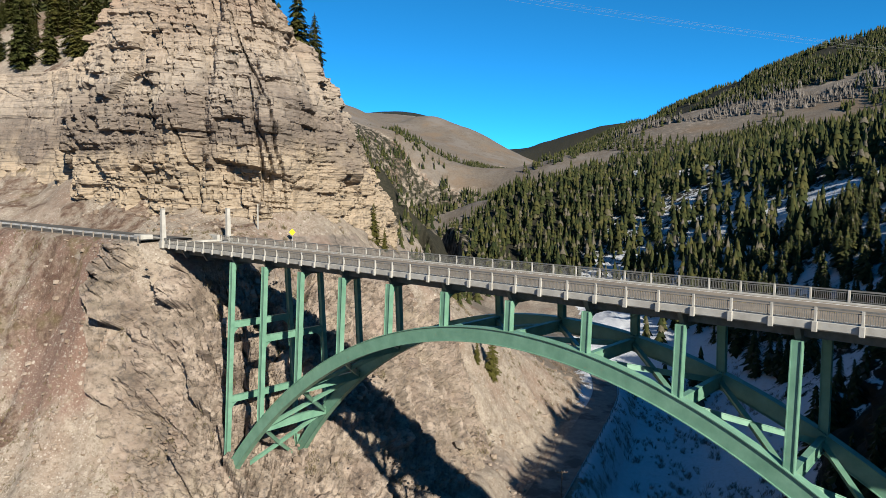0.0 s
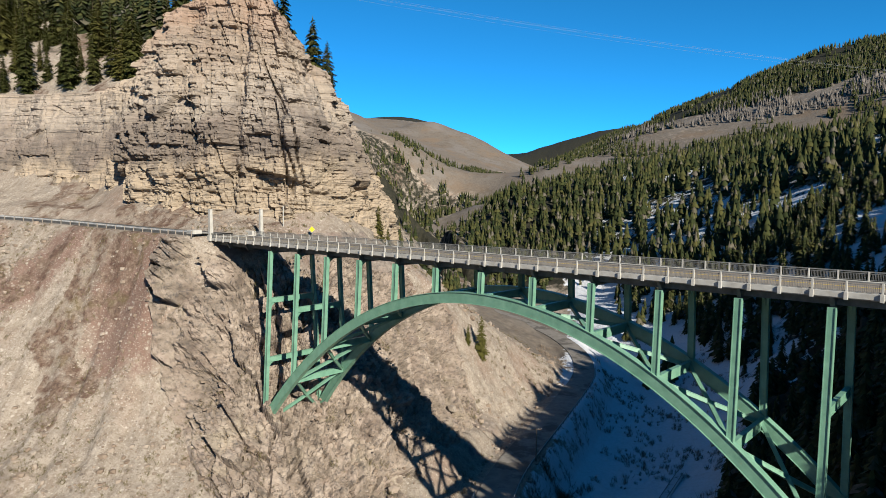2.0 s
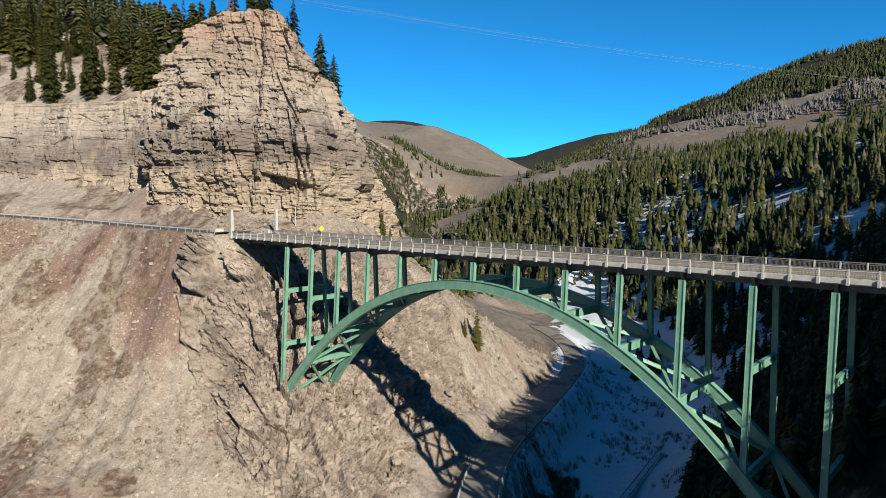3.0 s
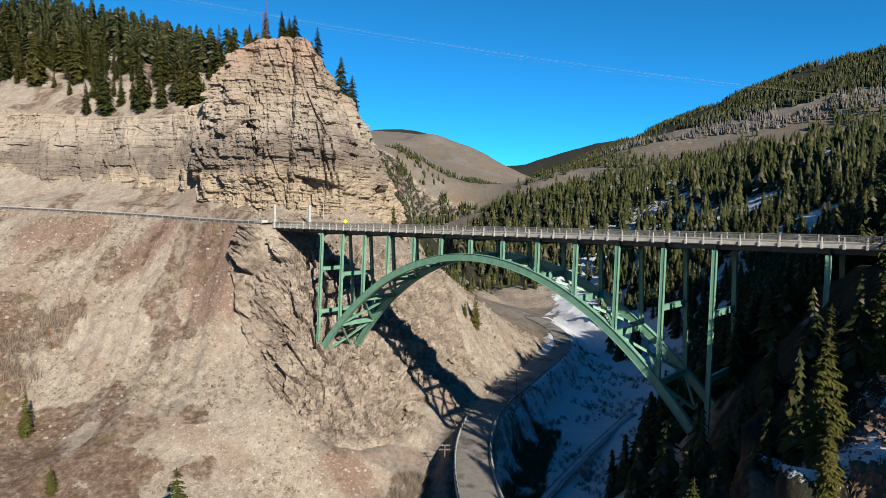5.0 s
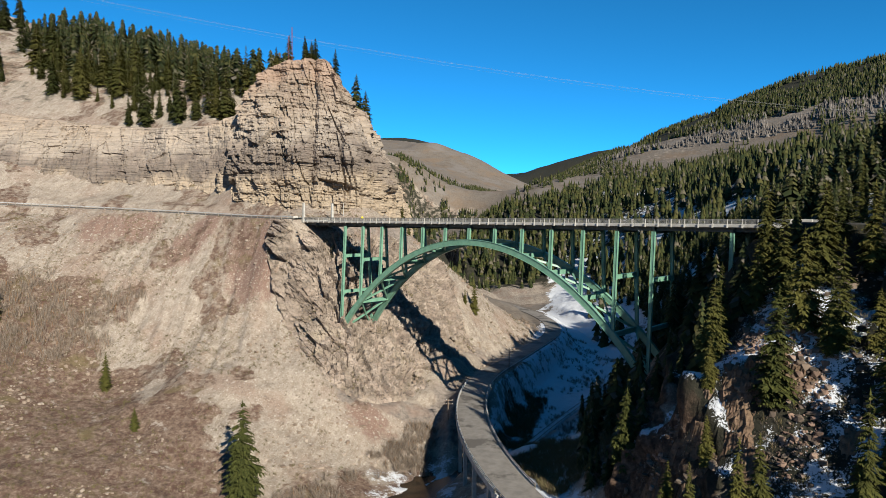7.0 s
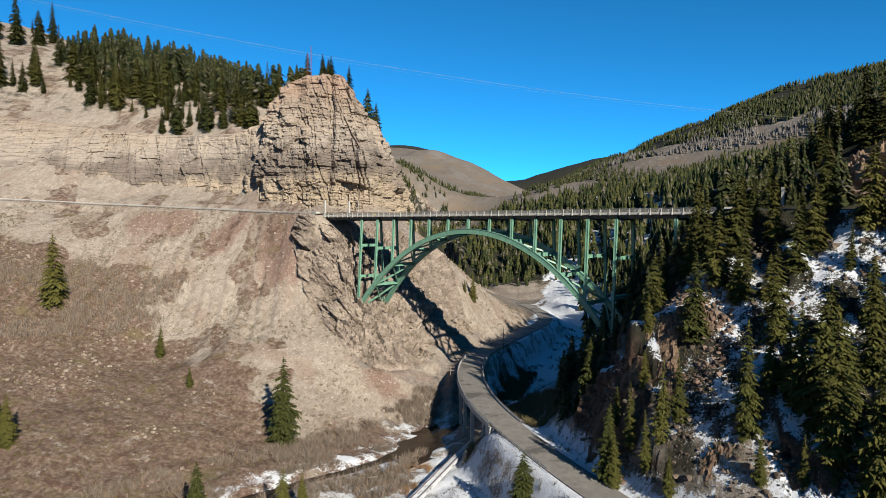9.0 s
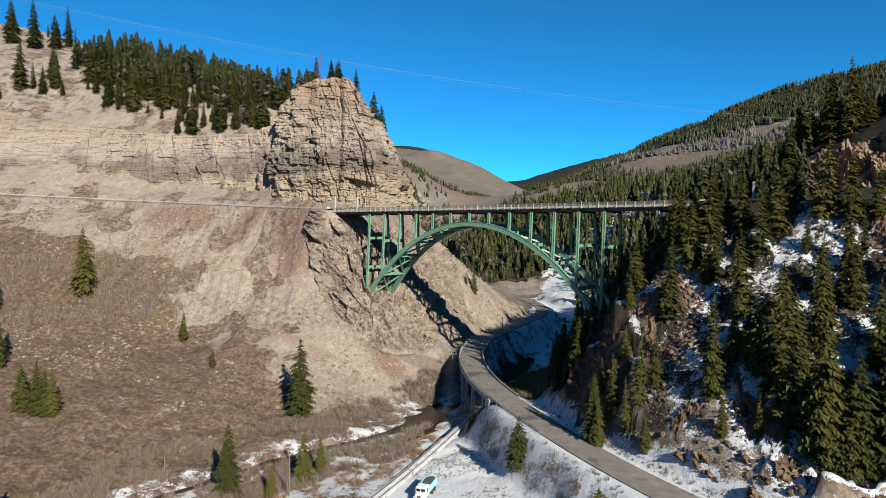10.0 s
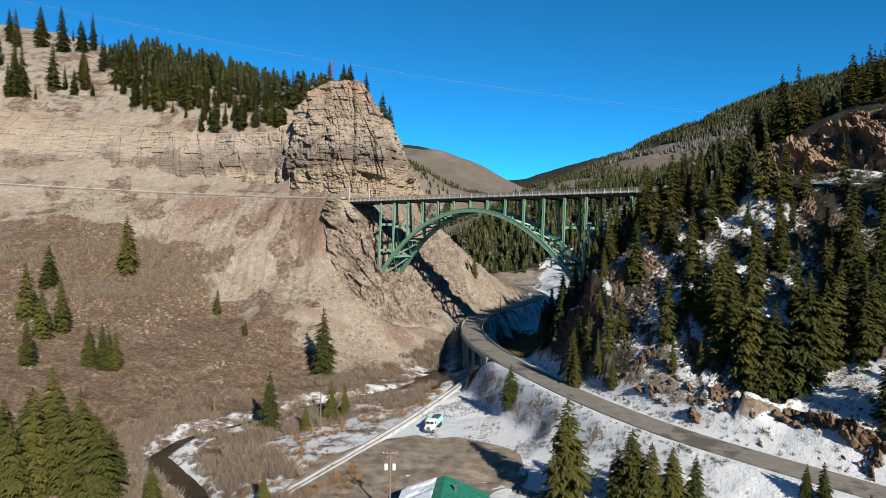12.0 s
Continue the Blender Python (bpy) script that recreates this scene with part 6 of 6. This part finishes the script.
TRUCK_WHITE = simple("truck_white", (0.62, 0.63, 0.64), (0.78, 0.78, 0.78), 0.8, 0.35)
TRUCK_BLUE = simple("truck_pale_blue", (0.20, 0.46, 0.58), (0.32, 0.60, 0.70), 0.8, 0.4)
RUBBER = simple("tyre_rubber", (0.012, 0.012, 0.012), (0.03, 0.03, 0.03), 0.2, 0.85)
GLASS = Nodes("dark_glass", 0.05, 0.0, 0.6).colour((0.012, 0.015, 0.018)).mat
CHROME = simple("dull_chrome", (0.35, 0.35, 0.35), (0.5, 0.5, 0.5), 0.3, 0.25, 0.9)
LOAD = simple("dark_load", (0.03, 0.027, 0.024), (0.09, 0.08, 0.07), 0.5, 0.95, 0.0, 0.8)


def T(x, y, z):
    return Matrix.Translation((x, y, z))


truck = new("dump_truck")
truck.matrix_basis = Matrix.Translation((11.6, -23.0, float(ground_at(11.6, -23.0)) + 0.05)) @ Matrix.Rotation(radians(-6), 4, "Z")
tagged(truck, "white cab dump truck with pale blue loaded body", "truck")
part("chassis", boxes_mesh("chassis", [(T(0, 0, 0.85), (0.9, 8.6, 0.3))], DARK_AND_SHADED_STEEL), truck)
cab = part("cab", boxes_mesh("cab", [(T(0, -2.3, 1.95), (2.35, 1.7, 1.9)), (T(0, -3.75, 1.45), (1.7, 1.5, 1.15)), (T(0, -2.5, 2.95), (2.1, 1.3, 0.2))], TRUCK_WHITE, 0.1), truck)
part("windscreen", boxes_mesh("windscreen", [(T(-0.52, -3.16, 2.35), (0.92, 0.05, 0.62)), (T(0.52, -3.16, 2.35), (0.92, 0.05, 0.62))], GLASS, 0.02), cab, "dark split windscreen")
for o in (-1, 1):
    part("side_window", boxes_mesh("side_window", [(T(o * 1.19, -2.3, 2.35), (0.04, 0.95, 0.6))], GLASS, 0.01), cab)
    part("mirror", boxes_mesh("mirror", [(T(o * 1.4, -3.0, 2.3), (0.22, 0.08, 0.5))], CHROME, 0.02), cab)
    part("headlight", boxes_mesh("headlight", [(T(o * 0.72, -4.52, 1.25), (0.26, 0.06, 0.2))], CHROME, 0.02), truck)
    part("mudguard", boxes_mesh("mudguard", [(T(o * 1.0, -3.75, 1.2), (0.5, 1.4, 0.35))], TRUCK_WHITE, 0.12), truck)
part("grille", boxes_mesh("grille", [(T(0, -4.53, 1.4), (0.85, 0.06, 0.8))], DARK_AND_SHADED_STEEL, 0.02), truck)
part("bumper", boxes_mesh("bumper", [(T(0, -4.6, 0.7), (2.35, 0.2, 0.32))], CHROME, 0.04), truck)
body = part("dump_body", boxes_mesh("dump_body", [(T(0, 1.4, 1.3), (2.4, 5.2, 0.12)), (T(-1.17, 1.4, 2.0), (0.1, 5.2, 1.4)), (T(1.17, 1.4, 2.0), (0.1, 5.2, 1.4)), (T(0, -1.15, 2.15), (2.4, 0.1, 1.7)), (T(0, 3.95, 2.0), (2.4, 0.1, 1.4))], TRUCK_BLUE, 0.02), truck, "pale blue steel dump body")
for k in range(5):
    for o in (-1, 1):
        part("body_rib", boxes_mesh("body_rib", [(T(o * 1.26, -0.6 + k * 1.05, 2.0), (0.1, 0.12, 1.4))], TRUCK_BLUE), body)
_lx, _ly = np.meshgrid(np.linspace(-1.1, 1.1, 12), np.linspace(-1.05, 3.85, 24))
part("load", sheet("load", np.stack([_lx, _ly, 2.35 + 0.35 * (1 - (_lx / 1.2) ** 2) + 0.35 * fbm(_lx, _ly, 0.8, 3, 5)], -1), LOAD), truck, "dark heaped load")


def wheel(parent, x, y, r=0.52):
    bm = bmesh.new()
    bmesh.ops.create_cone(bm, cap_ends=True, segments=20, radius1=r, radius2=r, depth=0.32, matrix=T(x, y, r) @ Matrix.Rotation(radians(90), 4, "Y"))
    me = bpy.data.meshes.new("wheel")
    bm.to_mesh(me)
    bm.free()
    me.materials.append(RUBBER)
    w = part("wheel", me, parent)
    bm = bmesh.new()
    bmesh.ops.create_cone(bm, cap_ends=True, segments=14, radius1=r * 0.5, radius2=r * 0.42, depth=0.36, matrix=T(x, y, r) @ Matrix.Rotation(radians(90), 4, "Y"))
    me = bpy.data.meshes.new("rim")
    bm.to_mesh(me)
    bm.free()
    me.materials.append(CHROME)
    part("rim", me, w)


for x in (-0.98, 0.98):
    for y in (-3.75, 1.6, 2.95):
        wheel(truck, x, y)

GREEN_ROOF = simple("green_metal_roof", (0.012, 0.13, 0.085), (0.03, 0.20, 0.13), 1.5, 0.4, 0.2)
SNOW = Nodes("settled_snow", 0.7, 0.0, 0.3)
SNOW = SNOW.colour(SNOW.ramp(SNOW.noise(1.0, 5.0), (0.3, (0.72, 0.75, 0.80)), (0.7, (0.85, 0.87, 0.90)))).bump(SNOW.noise(0.6, 4.0), 0.4, 0.1).mat
LOG = simple("log_wall", (0.10, 0.06, 0.035), (0.20, 0.13, 0.08), 0.6, 0.8, 0.0, 0.4)
shed = new("green_roofed_building")
shed.matrix_basis = Matrix.Translation((24.3, -77.0, 12.0)) @ Matrix.Rotation(radians(6), 4, "Z")
tagged(shed, "low building with green metal roof, snow on one slope", "building")
part("wall", boxes_mesh("wall", [(T(0, 0, 1.6), (14.0, 15.4, 3.6))], LOG, 0.03), shed)
for o in (-1, 1):
    rv = [(0, -8.4, 6.0), (0, 8.4, 6.0), (o * 8.0, 8.4, 3.0), (o * 8.0, -8.4, 3.0)]
    rv += [(x, y, z - 0.18) for x, y, z in rv]
    rf = [(0, 1, 2, 3), (7, 6, 5, 4), (0, 4, 5, 1), (1, 5, 6, 2), (2, 6, 7, 3), (3, 7, 4, 0)]
    slope = part("roof_slope", mesh_from("roof_slope", rv, rf if o < 0 else [f[::-1] for f in rf], GREEN_ROOF), shed, "green ribbed metal roof")
    for k in range(17):
        y = -8.0 + k
        ang = math.atan2(3.0, 8.0)
        part("seam", boxes_mesh("seam", [(Matrix.Translation((o * 4.0, y, 4.53)) @ Matrix.Rotation(o * ang, 4, "Y"), (8.5, 0.06, 0.06))], GREEN_ROOF), slope)
    gv = [(-7, o * 7.7, 3.4), (7, o * 7.7, 3.4), (0, o * 7.7, 5.95), (-7, o * 7.5, 3.4), (7, o * 7.5, 3.4), (0, o * 7.5, 5.95)]
    part("gable", mesh_from("gable", gv, [(0, 1, 2), (5, 4, 3), (0, 3, 4, 1), (1, 4, 5, 2), (2, 5, 3, 0)], LOG), shed)
_sx, _sy = np.meshgrid(np.linspace(-7.9, -1.6, 30), np.linspace(-8.2, 8.2, 50))
_sz = 6.0 + _sx * 0.375 + 0.03 + 0.22 * ease(0.0, 0.35, 0.5 + fbm(_sx, _sy, 3.0, 3, 3) - 0.30 * (_sx + 4.0) / 4.0 * (_sx > -4))
part("roof_snow", sheet("roof_snow", np.stack([_sx, _sy, _sz], -1), SNOW), shed, "settled snow on the shaded roof slope")
part("chimney", boxes_mesh("chimney", [(T(2.2, 3.5, 5.8), (0.5, 0.5, 1.5))], DARK_AND_SHADED_STEEL, 0.03), shed)

POLE = simple("pole_timber", (0.10, 0.07, 0.05), (0.22, 0.17, 0.13), 0.3, 0.9, 0.0, 0.4)


def pole(x, y, z, high, arms, cans, label):
    p = new("utility_pole")
    p.matrix_basis = Matrix.Translation((x, y, z)) @ Matrix.Rotation(radians(12), 4, "Z")
    tagged(p, label, "utility pole", "utility poles")
    bm = bmesh.new()
    bmesh.ops.create_cone(bm, cap_ends=True, segments=10, radius1=0.19, radius2=0.12, depth=high + 1, matrix=T(0, 0, high / 2 - 0.5))
    me = bpy.data.meshes.new("shaft")
    bm.to_mesh(me)
    bm.free()
    me.materials.append(POLE)
    part("shaft", me, p)
    for k in range(arms):
        arm = part("cross_arm", boxes_mesh("cross_arm", [(T(0, 0.14, high - 0.35 - 1.0 * k), (2.6, 0.12, 0.14))], POLE, 0.01), p)
        for o in (-1.15, -0.5, 0.5, 1.15):
            part("insulator", boxes_mesh("insulator", [(T(o, 0.14, high - 0.18 - 1.0 * k), (0.1, 0.1, 0.2))], WHITE, 0.03), arm)
    for o in cans:
        bm = bmesh.new()
        bmesh.ops.create_cone(bm, cap_ends=True, segments=12, radius1=0.3, radius2=0.3, depth=1.0, matrix=T(o, -0.1, high - 2.6))
        me = bpy.data.meshes.new("transformer")
        bm.to_mesh(me)
        bm.free()
        me.materials.append(WHITE)
        part("transformer", me, p, "pale grey transformer can")


pole(14.9, -75.5, 12.0, 12.0, 1, (-0.7, 0.7), "timber utility pole with two transformer cans")
pole(13.0, 118.4, 22.6, 8.2, 1, (), "timber utility pole beside the low road")
pole(0.4, 70.5, 12.5, 12.5, 2, (), "timber utility pole with two cross arms in the gorge")
pole(-17.3, -26.5, 10.7, 10.0, 0, (), "plain timber pole by the river")
pole(-49.7, -22.0, 11.3, 4.5, 0, (), "short timber post on the bank")

# ---- beside the highway ----
for s, w in ((-68.5, -0.7), (-68.5, 10.8), (84.0, -0.7), (84.0, 10.8)):
    p = AXIS @ Vector((s, w, 74.2))
    pil = new("bridge_pillar")
    pil.matrix_basis = Matrix.Translation(p) @ Matrix.Rotation(radians(-31), 4, "Z")
    tagged(pil, "slender pale concrete pillar at the bridge end", "pillar", "bridge end pillars")
    bm = bmesh.new()
    bmesh.ops.create_cone(bm, cap_ends=True, segments=4, radius1=0.52, radius2=0.40, depth=5.8, matrix=T(0, 0, 2.9) @ Matrix.Rotation(radians(45), 4, "Z"))
    me = bpy.data.meshes.new("shaft")
    bm.to_mesh(me)
    bm.free()
    me.materials.append(CONCRETE)
    part("shaft", me, pil)
    part("plinth", boxes_mesh("plinth", [(T(0, 0, 0.2), (1.1, 1.1, 1.2))], CONCRETE, 0.04), pil)
    part("cap", boxes_mesh("cap", [(T(0, 0, 5.9), (0.66, 0.66, 0.16))], CONCRETE, 0.03), pil)

SIGN_YELLOW = simple("sign_yellow", (0.75, 0.62, 0.02), (0.85, 0.72, 0.04), 0.5, 0.5)
for x, y, size in ((-38.5, 113.0, 0.95),):
    sg = new("warning_sign")
    sg.location = (x, y, float(ground_at(x, y)))
    tagged(sg, "yellow diamond warning sign beside the highway", "road sign")
    part("post", boxes_mesh("post", [(T(0, 0.06, 1.0), (0.1, 0.08, 3.0))], GALVANISED, 0.01), sg)
    part("plate", boxes_mesh("plate", [(T(0, 0, 2.6) @ Matrix.Rotation(radians(45), 4, "Y"), (size, 0.04, size))], SIGN_YELLOW, 0.01), sg)
post = new("marker_post")
post.location = (-45.0, 112.0, float(ground_at(-45.0, 112.0)))
tagged(post, "tall pale marker post beside the highway", "post")
part("shaft", boxes_mesh("shaft", [(T(0, 0, 2.2), (0.22, 0.22, 5.0))], CONCRETE, 0.03), post)

# masts on the cliff top
RED = simple("red_paint", (0.11, 0.025, 0.02), (0.17, 0.045, 0.035), 0.4, 0.6)
for x, y, high in ((-77.5, 142.5, 15.0), (-79.5, 143.5, 12.0)):
    mast = new("radio_mast")
    mast.location = (x, y, 136.6)
    tagged(mast, "thin red lattice radio mast on the cliff top", "mast", "masts")
    for a in range(3):
        part("leg", boxes_mesh("leg", [(T(0.22 * math.cos(a * 2.094), 0.22 * math.sin(a * 2.094), high / 2 - 0.5), (0.07, 0.07, high + 1))], RED), mast)
    for k in range(int(high / 0.8)):
        part("brace", boxes_mesh("brace", [(T(0, 0, 0.4 + 0.8 * k) @ Matrix.Rotation(radians(60 * (k % 3)), 4, "Z"), (0.5, 0.05, 0.05))], RED), mast)

# far houses in the valley
for k, (x, y, wide) in enumerate(((-216, 880, 11), (-233, 905, 9), (-200, 915, 9))):
    hs = new("house")
    hs.matrix_basis = Matrix.Translation((x, y, float(ground_at(x, y)))) @ Matrix.Rotation(0.4 * k, 4, "Z")
    tagged(hs, "small pale house far down the valley", "house", "valley houses")
    part("wall", boxes_mesh("wall", [(T(0, 0, 1.6), (wide, 6.5, 4.2))], CONCRETE), hs)
    w = wide / 2 + 0.4
    part("roof", mesh_from("roof", [(-w, -3.8, 3.6), (w, -3.8, 3.6), (w, 3.8, 3.6), (-w, 3.8, 3.6), (-w, 0, 6.2), (w, 0, 6.2)], [(0, 1, 5, 4), (2, 3, 4, 5), (0, 4, 3), (1, 2, 5), (3, 2, 1, 0)], DARK_AND_SHADED_STEEL), hs)

# power line high over the valley
WIRE = simple("dull_wire", (0.16, 0.16, 0.16), (0.24, 0.24, 0.24), 2.0, 0.9)
_a, _b = np.array((-366.0, 80, 178)), np.array((480.0, 431, 115))
line = new("power_line")
line.location = _a
tagged(line, "four thin grey power wires high across the valley", "power line")
for o, up in ((0, 0), (3.5, 0.5), (7, 0), (11, 2.5)):
    t = np.linspace(0, 1, 60)[:, None]
    pts = (_b - _a) * t + np.array((-0.38 * o, 0.92 * o, up)) + np.array((0, 0, 1)) * 30 * (2 * t - 1) ** 2
    part("wire", swept(pts, (0.4, -0.9, 0), 0.024, 0.024, "wire", WIRE), line)
